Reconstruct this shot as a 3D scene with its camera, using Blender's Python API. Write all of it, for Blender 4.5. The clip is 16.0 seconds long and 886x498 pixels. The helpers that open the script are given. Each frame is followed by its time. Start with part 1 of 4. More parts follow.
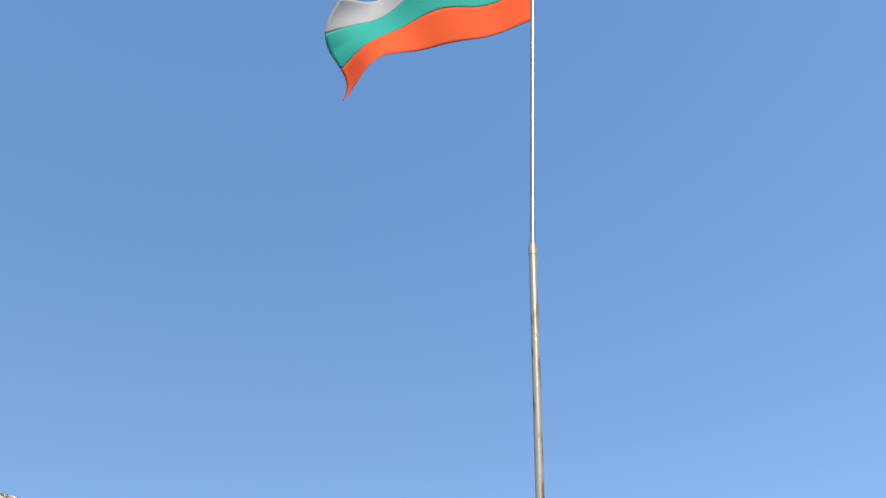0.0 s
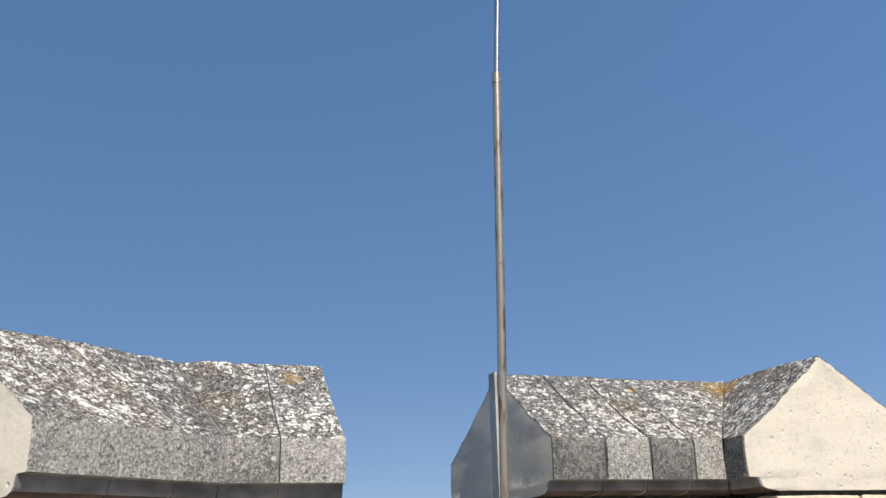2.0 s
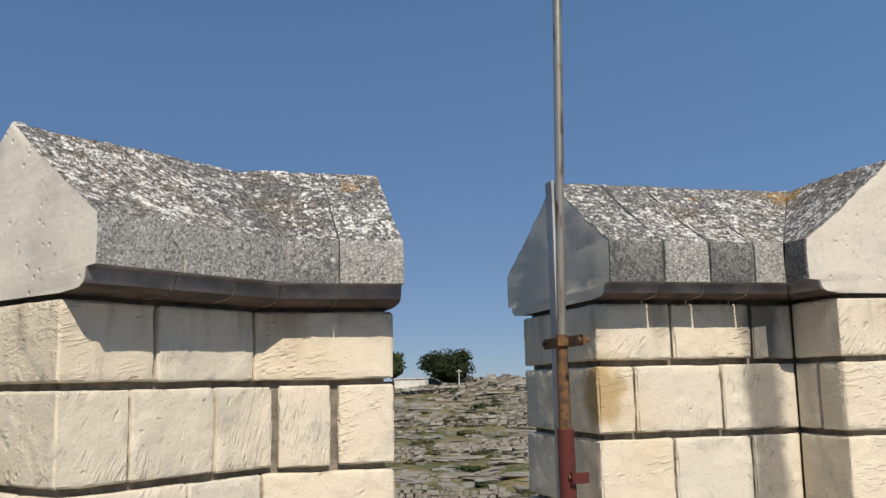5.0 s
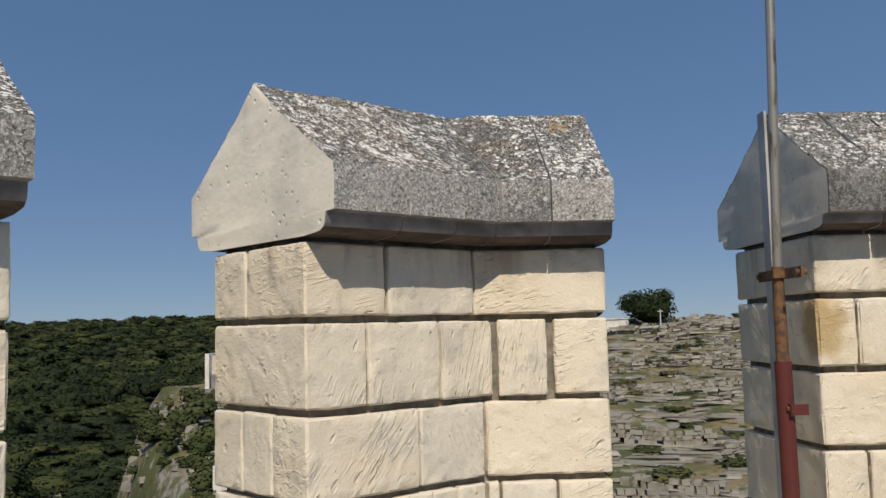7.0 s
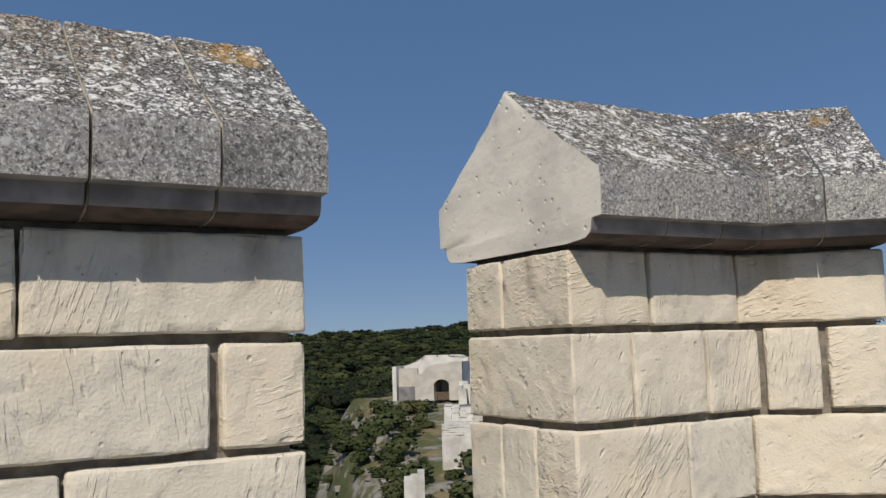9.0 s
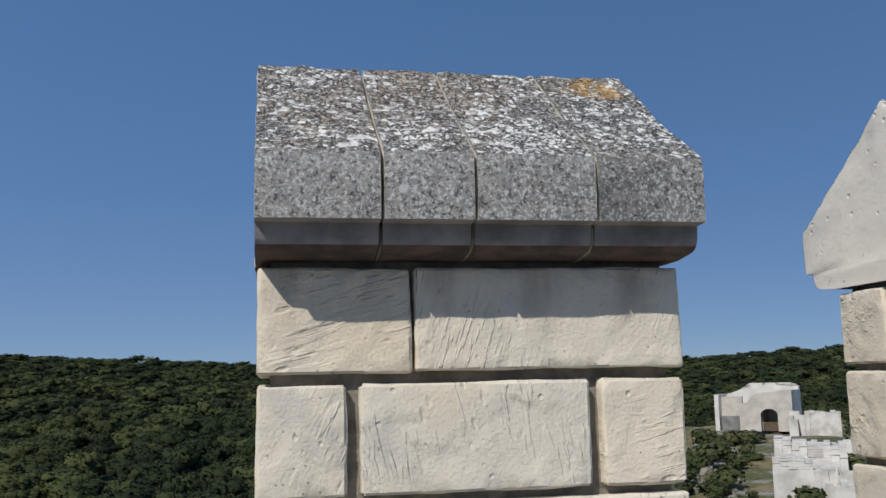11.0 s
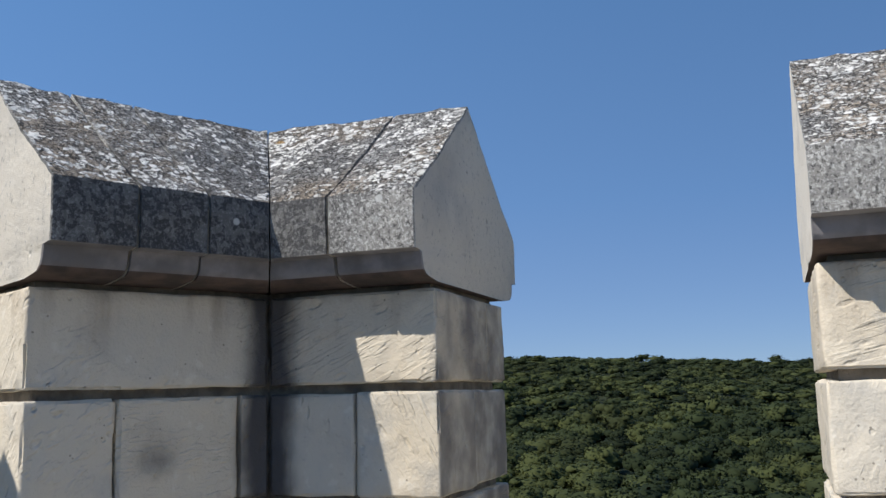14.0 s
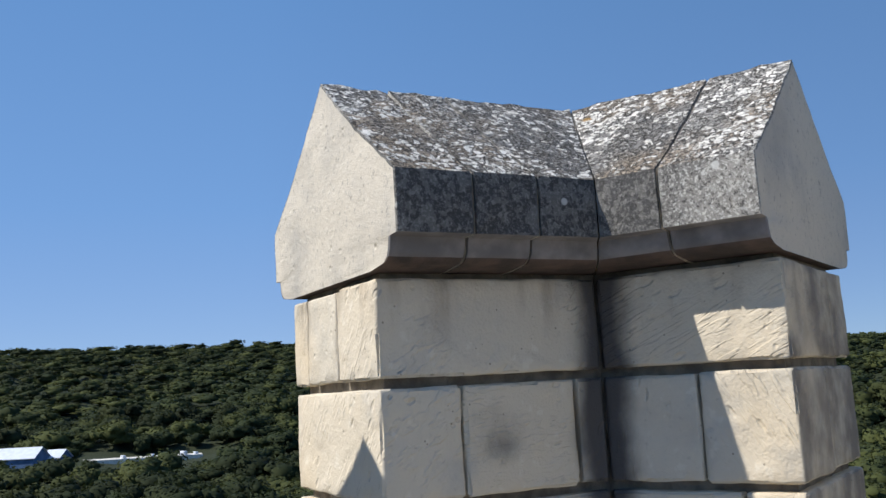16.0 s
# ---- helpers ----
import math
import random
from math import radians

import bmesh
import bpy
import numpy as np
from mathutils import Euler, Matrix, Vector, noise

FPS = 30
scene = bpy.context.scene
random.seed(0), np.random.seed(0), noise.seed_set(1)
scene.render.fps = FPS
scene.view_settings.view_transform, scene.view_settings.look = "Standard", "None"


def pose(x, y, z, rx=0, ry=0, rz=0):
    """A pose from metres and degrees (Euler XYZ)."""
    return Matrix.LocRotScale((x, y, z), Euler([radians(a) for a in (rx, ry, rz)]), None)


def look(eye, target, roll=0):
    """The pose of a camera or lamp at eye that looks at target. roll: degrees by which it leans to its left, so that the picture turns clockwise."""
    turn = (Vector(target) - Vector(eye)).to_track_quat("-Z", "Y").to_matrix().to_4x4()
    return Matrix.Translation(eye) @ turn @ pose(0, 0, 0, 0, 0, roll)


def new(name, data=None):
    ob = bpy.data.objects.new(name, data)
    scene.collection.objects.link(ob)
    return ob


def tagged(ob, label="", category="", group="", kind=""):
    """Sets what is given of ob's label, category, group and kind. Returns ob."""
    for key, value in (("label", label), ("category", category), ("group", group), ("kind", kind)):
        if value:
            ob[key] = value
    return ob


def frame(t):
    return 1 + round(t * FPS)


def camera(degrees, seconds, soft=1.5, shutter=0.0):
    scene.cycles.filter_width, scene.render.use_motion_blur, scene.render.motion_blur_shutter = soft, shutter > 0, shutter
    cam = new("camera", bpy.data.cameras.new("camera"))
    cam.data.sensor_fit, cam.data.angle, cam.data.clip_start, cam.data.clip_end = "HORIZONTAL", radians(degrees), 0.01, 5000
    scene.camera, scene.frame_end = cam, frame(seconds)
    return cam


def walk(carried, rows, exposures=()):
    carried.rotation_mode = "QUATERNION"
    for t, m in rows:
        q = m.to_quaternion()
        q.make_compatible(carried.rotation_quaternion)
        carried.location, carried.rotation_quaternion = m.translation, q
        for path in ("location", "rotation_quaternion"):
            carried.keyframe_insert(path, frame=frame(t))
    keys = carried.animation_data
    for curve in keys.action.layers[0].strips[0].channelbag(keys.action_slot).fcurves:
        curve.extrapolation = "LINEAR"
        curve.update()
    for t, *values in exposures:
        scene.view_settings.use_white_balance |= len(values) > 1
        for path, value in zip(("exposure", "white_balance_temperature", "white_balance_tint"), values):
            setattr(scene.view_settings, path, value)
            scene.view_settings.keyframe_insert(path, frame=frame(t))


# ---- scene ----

PATH = [
    (0, (0.379, -2.595, 1.558), (1.821, -1.581, 2.518), -0.35),
    (0.5, (0.377, -2.577, 1.581), (1.876, -1.566, 2.436), -1.0),
    (1, (0.384, -2.588, 1.562), (1.921, -1.572, 2.341), -1.4),
    (1.5, (0.376, -2.604, 1.573), (1.947, -1.576, 2.263), -1.4),
    (2, (0.378, -2.593, 1.557), (1.977, -1.563, 2.176), -1.5),
    (2.5, (0.385, -2.59, 1.532), (2.002, -1.551, 2.084), -1.5),
    (3, (0.394, -2.572, 1.514), (2.029, -1.528, 1.999), -1.5),
    (3.5, (0.408, -2.558, 1.485), (2.054, -1.503, 1.909), -1.6),
    (3.7, (0.433, -2.546, 1.48), (2.08, -1.486, 1.882), -1.5),
    (5.8, (0.416, -2.584, 1.422), (1.913, -1.276, 1.642), -1.1),
    (6, (0.41, -2.598, 1.421), (1.874, -1.251, 1.629), -1.1),
    (6.5, (0.377, -2.627, 1.419), (1.757, -1.191, 1.604), -1.1),
    (7, (0.303, -2.596, 1.415), (1.614, -1.095, 1.589), -1.4),
    (7.5, (0.229, -2.544, 1.412), (1.473, -0.988, 1.585), -1.6),
    (8, (0.195, -2.474, 1.417), (1.362, -0.859, 1.593), -1.8),
    (8.2, (0.186, -2.448, 1.415), (1.326, -0.814, 1.597), -1.8),
    (10.3, (0.07, -2.312, 1.429), (0.697, -0.432, 1.695), -1.2),
    (10.5, (0.058, -2.298, 1.433), (0.615, -0.397, 1.706), -1.0),
    (11, (0.022, -2.314, 1.44), (0.393, -0.369, 1.725), -1.3),
    (11.5, (0.03, -2.338, 1.432), (0.167, -0.367, 1.743), -1.3),
    (12, (0.023, -2.354, 1.441), (-0.034, -0.38, 1.755), -1.4),
    (12.5, (0.024, -2.361, 1.438), (-0.24, -0.404, 1.759), -1.3),
    (13, (0.01, -2.38, 1.441), (-0.426, -0.453, 1.755), -1.4),
    (13.5, (-0.04, -2.415, 1.437), (-0.595, -0.519, 1.748), -1.4),
    (14, (-0.097, -2.445, 1.436), (-0.757, -0.582, 1.743), -1.6),
    (14.5, (-0.154, -2.43, 1.437), (-0.934, -0.614, 1.742), -1.8),
    (15, (-0.213, -2.422, 1.437), (-1.11, -0.661, 1.739), -2.2),
    (15.5, (-0.282, -2.44, 1.442), (-1.285, -0.735, 1.738), -2.8),
    (16, (-0.315, -2.473, 1.437), (-1.441, -0.847, 1.735), -3.1),
]
cam = camera(51.3, 16.0)
walk(cam, [(t, look(eye, target, roll)) for t, eye, target, roll in PATH],
     exposures=[(0.0, 1.22, 7200, 10), (0.5, 1.04, 7100, 10), (1.0, 0.82, 7050, 10), (1.5, 0.62, 7000, 10), (2.0, 0.52, 6950, 10), (2.5, 0.47, 6950, 10), (3.0, 0.39, 6950, 10), (3.5, 0.32, 6950, 10),
                (6.0, 0.16, 7000, 10), (7.0, 0.06, 7050, 10), (8.2, 0.0, 6950, 10), (10.3, -0.02, 6350, 10), (11.5, 0.04, 6250, 10), (12.5, 0.18, 6250, 10), (13.5, 0.33, 6300, 10), (14.5, 0.42, 6350, 10), (16.0, 0.52, 6450, 10)])

# ---------------------------------------------------------------- light
RAY = Vector((0.84, 1.0, -1.31)).normalized()          # the way the sunlight travels
SUN_EL = math.asin(-RAY.z)
SUN_AZ = math.atan2(-RAY.x, -RAY.y)                     # from +y, clockwise
world = bpy.data.worlds.new("daylight")
scene.world = world
world.use_nodes = True
wn = world.node_tree
sky = wn.nodes.new("ShaderNodeTexSky")
sky.sky_type = "NISHITA"
sky.sun_disc = False
sky.sun_elevation = SUN_EL
sky.sun_rotation = SUN_AZ
sky.altitude = 2000.0
sky.air_density, sky.dust_density, sky.ozone_density = 0.75, 0.25, 6.0
# summer haze: greyer towards the horizon, brighter towards the sun's side
way = wn.nodes.new("ShaderNodeTexCoord")
split = wn.nodes.new("ShaderNodeSeparateXYZ")
wn.links.new(way.outputs["Generated"], split.inputs[0])
tint = wn.nodes.new("ShaderNodeValToRGB")
tint.color_ramp.elements[0].position, tint.color_ramp.elements[0].color = 0.0, (1.20, 1.72, 2.72, 1)
tint.color_ramp.elements[1].position, tint.color_ramp.elements[1].color = 0.75, (0.45, 1.08, 2.40, 1)
mid = tint.color_ramp.elements.new(0.20)
mid.color = (0.76, 1.52, 2.90, 1)
high_blue = tint.color_ramp.elements.new(0.45)
high_blue.color = (0.55, 1.28, 2.66, 1)
wn.links.new(split.outputs[2], tint.inputs[0])
facing = wn.nodes.new("ShaderNodeVectorMath")
facing.operation = "DOT_PRODUCT"
facing.inputs[1].default_value = (0.55, 0.83, 0.0)
wn.links.new(way.outputs["Generated"], facing.inputs[0])
glow = wn.nodes.new("ShaderNodeMath")
glow.operation = "MULTIPLY_ADD"
glow.inputs[1].default_value, glow.inputs[2].default_value = -0.58, 1.42
wn.links.new(facing.outputs["Value"], glow.inputs[0])
veil = wn.nodes.new("ShaderNodeVectorMath")
veil.operation = "SCALE"
wn.links.new(tint.outputs[0], veil.inputs[0])
most = wn.nodes.new("ShaderNodeMath")
most.operation = "MINIMUM"
most.inputs[1].default_value = 1.32
wn.links.new(glow.outputs[0], most.inputs[0])
wn.links.new(most.outputs[0], veil.inputs["Scale"])
haze = wn.nodes.new("ShaderNodeMix")
haze.data_type = "RGBA"
haze.inputs[0].default_value = 0.78
wn.nodes["Background"].inputs[1].default_value = 0.125
wn.links.new(sky.outputs[0], haze.inputs[6])
wn.links.new(veil.outputs[0], haze.inputs[7])
wn.links.new(haze.outputs[2], wn.nodes["Background"].inputs[0])
sun = new("sun", bpy.data.lights.new("sun", "SUN"))
sun.data.energy, sun.data.angle, sun.data.color = 3.75, radians(0.5), (1.0, 0.945, 0.87)
sun.matrix_world = look((-30, -35, 40), Vector((-30, -35, 40)) + RAY)

# ---------------------------------------------------------------- materials


class Mat:
    """A node material built in short calls."""

    def __init__(self, name, rough=0.9, metal=0.0):
        self.m = bpy.data.materials.new(name)
        self.m.use_nodes = True
        self.t = self.m.node_tree
        self.bsdf = self.t.nodes["Principled BSDF"]
        self.bsdf.inputs["Roughness"].default_value = rough
        self.bsdf.inputs["Metallic"].default_value = metal
        self.bsdf.inputs["Specular IOR Level"].default_value = 0.25
        self.pos = self.node("ShaderNodeNewGeometry").outputs["Position"]

    def node(self, kind, **props):
        n = self.t.nodes.new(kind)
        for k, v in props.items():
            setattr(n, k, v)
        return n

    def put(self, socket, value):
        if isinstance(value, bpy.types.NodeSocket):
            self.t.links.new(value, socket)
        else:
            socket.default_value = value
        return socket

    def scaled(self, sx, sy, sz, rot=(0, 0, 0)):
        n = self.node("ShaderNodeMapping")
        self.put(n.inputs["Vector"], self.pos)
        n.inputs["Scale"].default_value = (sx, sy, sz)
        n.inputs["Rotation"].default_value = rot
        return n.outputs[0]

    def noise(self, scale, detail=4, vec=None, rough=0.55, distort=0.0):
        n = self.node("ShaderNodeTexNoise")
        self.put(n.inputs["Vector"], vec or self.pos)
        n.inputs["Scale"].default_value, n.inputs["Detail"].default_value = scale, detail
        n.inputs["Roughness"].default_value, n.inputs["Distortion"].default_value = rough, distort
        return n.outputs["Fac"]

    def voronoi(self, scale, vec=None, feature="F1", out="Distance"):
        n = self.node("ShaderNodeTexVoronoi", feature=feature)
        self.put(n.inputs["Vector"], vec or self.pos)
        n.inputs["Scale"].default_value = scale
        return n.outputs[out]

    def ramp(self, fac, a, b, lo=0.0, hi=1.0):
        n = self.node("ShaderNodeMapRange", interpolation_type="SMOOTHSTEP")
        self.put(n.inputs["Value"], fac)
        for k, v in (("From Min", a), ("From Max", b), ("To Min", lo), ("To Max", hi)):
            self.put(n.inputs[k], v)
        return n.outputs["Result"]

    def math(self, op, a, b=0.0):
        n = self.node("ShaderNodeMath", operation=op)
        self.put(n.inputs[0], a)
        self.put(n.inputs[1], b)
        return n.outputs[0]

    def mix(self, fac, a, b, blend="MIX"):
        n = self.node("ShaderNodeMix", data_type="RGBA", blend_type=blend)
        self.put(n.inputs[0], fac)
        self.put(n.inputs[6], a if not isinstance(a, tuple) else (*a, 1))
        self.put(n.inputs[7], b if not isinstance(b, tuple) else (*b, 1))
        return n.outputs[2]

    def near(self, centre, radius, soft, wobble=0.0):
        """1 within radius of a place, fading over soft."""
        n = self.node("ShaderNodeVectorMath", operation="DISTANCE")
        self.put(n.inputs[0], self.pos)
        n.inputs[1].default_value = centre
        d = n.outputs["Value"]
        if wobble:
            d = self.math("ADD", d, self.math("MULTIPLY", self.math("SUBTRACT", self.noise(14, 4), 0.5), wobble))
        return self.ramp(d, radius, radius + soft, 1.0, 0.0)

    def axis(self, i, of=None):
        n = self.node("ShaderNodeSeparateXYZ")
        self.put(n.inputs[0], of or self.pos)
        return n.outputs[i]

    def random(self):
        return self.node("ShaderNodeObjectInfo").outputs["Random"]

    def island(self):
        return self.node("ShaderNodeNewGeometry").outputs["Random Per Island"]

    def normal_z(self):
        return self.axis(2, self.node("ShaderNodeNewGeometry").outputs["Normal"])

    def bump(self, height, distance, strength=1.0):
        n = self.node("ShaderNodeBump")
        self.put(n.inputs["Height"], height)
        n.inputs["Distance"].default_value, n.inputs["Strength"].default_value = distance, strength
        if self.bsdf.inputs["Normal"].is_linked:
            self.t.links.new(self.bsdf.inputs["Normal"].links[0].from_socket, n.inputs["Normal"])
        self.t.links.new(n.outputs[0], self.bsdf.inputs["Normal"])
        return self

    def colour(self, c):
        self.put(self.bsdf.inputs["Base Color"], c if not isinstance(c, tuple) else (*c, 1))
        return self


def limestone(name, corner=None, rust=(), dark_end=None, tone=1.0):
    """Dressed cream limestone; corner: plan place of a dark water stain that runs down the wall."""
    k = Mat(name, 0.92)
    rnd = k.random()
    base = k.mix(rnd, tuple(c * tone for c in (0.71, 0.62, 0.475)), tuple(c * tone for c in (0.65, 0.595, 0.49)))
    base = k.mix(k.ramp(k.noise(2.2, 3), 0.48, 0.78, 0.0, 0.8), base, (0.64, 0.53, 0.37))
    base = k.mix(k.ramp(k.noise(5.0, 6, rough=0.65), 0.5, 0.78, 0.0, 0.7), base, (0.42, 0.40, 0.355))
    base = k.mix(k.ramp(k.noise(55, 3), 0.6, 0.8, 0.0, 0.35), base, (0.33, 0.29, 0.23))
    base = k.mix(k.ramp(k.noise(26, 2), 0.62, 0.72, 0.0, 0.3), base, (0.74, 0.70, 0.60))
    hole = k.math("MULTIPLY", k.ramp(k.voronoi(38), 0.07, 0.13, 1.0, 0.0), k.ramp(k.noise(5.5, 3), 0.52, 0.60))
    base = k.mix(k.math("MULTIPLY", hole, 0.75), base, (0.20, 0.17, 0.13))
    # runs of dirt under the coping
    run = k.math("MULTIPLY", k.ramp(k.noise(3.0, 4, vec=k.scaled(3, 3, 0.6)), 0.48, 0.7), k.ramp(k.axis(2), 1.50, 1.69))
    base = k.mix(k.math("MULTIPLY", run, 0.55), base, (0.23, 0.17, 0.115))
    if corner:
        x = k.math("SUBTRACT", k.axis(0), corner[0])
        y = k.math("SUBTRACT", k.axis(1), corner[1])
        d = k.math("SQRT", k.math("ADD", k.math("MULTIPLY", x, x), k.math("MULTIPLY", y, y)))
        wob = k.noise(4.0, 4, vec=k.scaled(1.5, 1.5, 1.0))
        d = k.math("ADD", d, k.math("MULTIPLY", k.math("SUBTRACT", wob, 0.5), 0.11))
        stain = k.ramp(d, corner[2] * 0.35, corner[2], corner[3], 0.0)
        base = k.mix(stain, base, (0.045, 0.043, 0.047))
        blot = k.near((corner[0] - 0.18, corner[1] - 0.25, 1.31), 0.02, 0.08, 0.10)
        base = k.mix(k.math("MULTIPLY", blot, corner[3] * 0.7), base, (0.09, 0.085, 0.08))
    # mottled darker tone on the end face beyond this x
    if dark_end:
        end_tone = k.math("MULTIPLY", k.ramp(k.math("ADD", k.axis(0), k.math("MULTIPLY", k.noise(7, 4), 0.03)), dark_end, dark_end + 0.015), k.ramp(k.noise(3.5, 5), 0.30, 0.60, 0.35, 0.9))
        base = k.mix(end_tone, base, (0.17, 0.15, 0.13))
    for c, r in rust:
        base = k.mix(k.math("MULTIPLY", k.near(c, r, r * 0.8, 0.12), 0.85), base, (0.42, 0.29, 0.13))
    k.colour(base)
    # chisel strokes, pits and a fine grain
    turn = k.math("MULTIPLY", rnd, 2.2)
    rot = k.node("ShaderNodeVectorRotate", rotation_type="AXIS_ANGLE")
    k.put(rot.inputs["Vector"], k.pos)
    rot.inputs["Axis"].default_value = (0.15, 1, 0)
    k.put(rot.inputs["Angle"], turn)
    m = k.node("ShaderNodeMapping")
    k.put(m.inputs["Vector"], rot.outputs[0])
    m.inputs["Scale"].default_value = (7, 20, 58)
    strokes = k.noise(1.0, 2, vec=m.outputs[0], distort=0.1)
    where = k.ramp(k.noise(3.3, 2), 0.50, 0.64)
    stroke = k.math("MULTIPLY", k.ramp(strokes, 0.5, 0.59), where)
    k.bump(stroke, 0.003, 0.7)
    # a second set of finer strokes, the other way
    cross = k.node("ShaderNodeMapping")
    k.put(cross.inputs["Vector"], rot.outputs[0])
    cross.inputs["Rotation"].default_value = (0.0, 1.1, 0.0)
    cross.inputs["Scale"].default_value = (9, 24, 66)
    fine = k.ramp(k.noise(1.0, 2, vec=cross.outputs[0], distort=0.1), 0.52, 0.60)
    k.bump(k.math("MULTIPLY", fine, k.ramp(k.noise(4.1, 2), 0.53, 0.62)), 0.0025, 0.8)
    chips = k.node("ShaderNodeMapping")
    k.put(chips.inputs["Vector"], rot.outputs[0])
    chips.inputs["Scale"].default_value = (11, 18, 30)
    gouge = k.ramp(k.voronoi(1.0, vec=chips.outputs[0]), 0.10, 0.26)
    k.bump(k.math("MAXIMUM", gouge, k.ramp(k.noise(4.5, 2), 0.50, 0.58, 1.0, 0.0)), 0.0045, 0.8)
    pits = k.ramp(k.voronoi(21, vec=None), 0.05, 0.16)
    k.bump(k.math("MULTIPLY", pits, k.ramp(k.noise(6, 2), 0.45, 0.6)), 0.005, 0.7)
    k.bump(k.noise(9, 5), 0.012, 0.45)
    k.bump(k.noise(120, 4), 0.003, 0.8)
    return k.m


def coping(name, lichens=(), clean=0.0):
    """Weathered coping stone: grey, with white crusts, dark hollows and orange lichen at the places given."""
    k = Mat(name, 0.95)
    rnd = k.random()
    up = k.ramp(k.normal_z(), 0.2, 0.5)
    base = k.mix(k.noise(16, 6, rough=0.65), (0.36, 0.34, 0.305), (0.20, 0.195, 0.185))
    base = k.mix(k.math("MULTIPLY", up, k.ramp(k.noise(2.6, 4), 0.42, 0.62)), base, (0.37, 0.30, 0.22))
    # damp, blackened stones; the corner eave's black also holds its shade
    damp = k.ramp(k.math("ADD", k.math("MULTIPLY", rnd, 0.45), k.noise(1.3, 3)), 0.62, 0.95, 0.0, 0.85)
    wet_shade = k.near((-1.39, -0.695, 1.84), 0.25, 0.05, 0.05)
    damp = k.math("MAXIMUM", damp, k.math("MULTIPLY", wet_shade, 0.93))
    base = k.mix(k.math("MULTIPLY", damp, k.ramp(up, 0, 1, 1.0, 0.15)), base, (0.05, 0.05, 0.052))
    # fine pale and dark speckle
    salt = k.noise(130, 5, rough=0.8)
    dry = k.ramp(damp, 0.3, 0.9, 1.0, 0.22)
    base = k.mix(k.math("MULTIPLY", k.ramp(salt, 0.51, 0.57, 0.0, 0.78), dry), base, (0.66, 0.65, 0.60))
    base = k.mix(k.ramp(k.noise(100, 5, rough=0.8), 0.53, 0.58, 0.0, 0.9), base, (0.055, 0.053, 0.05))
    # white crusts lie thick on the slopes
    warp = k.node("ShaderNodeTexNoise")
    k.put(warp.inputs["Vector"], k.pos)
    warp.inputs["Scale"].default_value, warp.inputs["Detail"].default_value = 60, 4
    bent = k.node("ShaderNodeVectorMath", operation="MULTIPLY_ADD")
    k.put(bent.inputs[0], warp.outputs["Color"])
    bent.inputs[1].default_value = (0.034, 0.034, 0.034)
    k.put(bent.inputs[2], k.pos)
    cell = k.axis(0, k.voronoi(64, vec=bent.outputs[0], out="Color"))
    rim = k.voronoi(64, vec=bent.outputs[0], feature="DISTANCE_TO_EDGE")
    cover = k.ramp(k.noise(4.2, 4), 0.33, 0.66, -0.30, 0.24)
    flakes = k.math("ADD", k.math("ADD", cell, cover), k.math("MULTIPLY", k.math("SUBTRACT", k.noise(90, 4), 0.5), 0.7))
    white = k.ramp(flakes, 0.56, 0.66)
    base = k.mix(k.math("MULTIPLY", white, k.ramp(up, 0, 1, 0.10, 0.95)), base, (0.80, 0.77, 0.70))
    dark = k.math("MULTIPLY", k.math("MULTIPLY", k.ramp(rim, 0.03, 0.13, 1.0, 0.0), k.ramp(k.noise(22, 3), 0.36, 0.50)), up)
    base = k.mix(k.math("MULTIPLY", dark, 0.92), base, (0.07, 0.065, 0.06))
    spots = k.ramp(k.voronoi(14), 0.10, 0.16, 1.0, 0.0)
    few = k.ramp(k.noise(6, 2), 0.52, 0.62)
    base = k.mix(k.math("MULTIPLY", k.math("MULTIPLY", spots, few), 0.8), base, (0.58, 0.58, 0.55))
    for c, r in lichens:
        spot = k.math("MULTIPLY", k.near(c, r, r * 0.7, 0.10), k.ramp(k.noise(45, 4), 0.38, 0.52))
        base = k.mix(k.math("MULTIPLY", spot, 0.75), base, (0.50, 0.28, 0.06))
    k.colour(base)
    k.bump(k.math("MULTIPLY", k.math("SUBTRACT", k.ramp(flakes, 0.25, 0.85), dark), up), 0.018, 1.0)
    k.bump(salt, 0.004, 0.8)
    k.bump(k.noise(11, 5), 0.02, 0.4)
    return k.m


def gable_face(name, worn=1.0):
    """The sheltered, cleaner end of a coping stone."""
    k = Mat(name, 0.93)
    base = k.mix(k.noise(3, 4), tuple(c * (1 - 0.2 * worn) for c in (0.78, 0.71, 0.59)), tuple(c * (1 - 0.2 * worn) for c in (0.70, 0.645, 0.545)))
    base = k.mix(k.ramp(k.noise(3.2, 5), 0.54 - 0.10 * worn, 0.72, 0, 0.35 + 0.4 * worn), base, (0.36, 0.345, 0.315))
    base = k.mix(k.ramp(k.noise(60, 5, rough=0.8), 0.56, 0.66, 0, 0.15 + 0.6 * worn), base, (0.26, 0.25, 0.23))
    base = k.mix(k.ramp(k.noise(34, 4), 0.66, 0.74, 0, 0.6), base, (0.22, 0.20, 0.17))
    k.colour(base)
    k.bump(k.noise(10, 5), 0.010, 0.5)
    k.bump(k.math("MAXIMUM", k.ramp(k.voronoi(24), 0.06, 0.2), k.ramp(k.noise(5, 2), 0.46, 0.56, 1.0, 0.0)), 0.006, 0.6)
    k.bump(k.noise(60, 5, rough=0.8), 0.0015 + 0.005 * worn, 0.7)
    return k.m


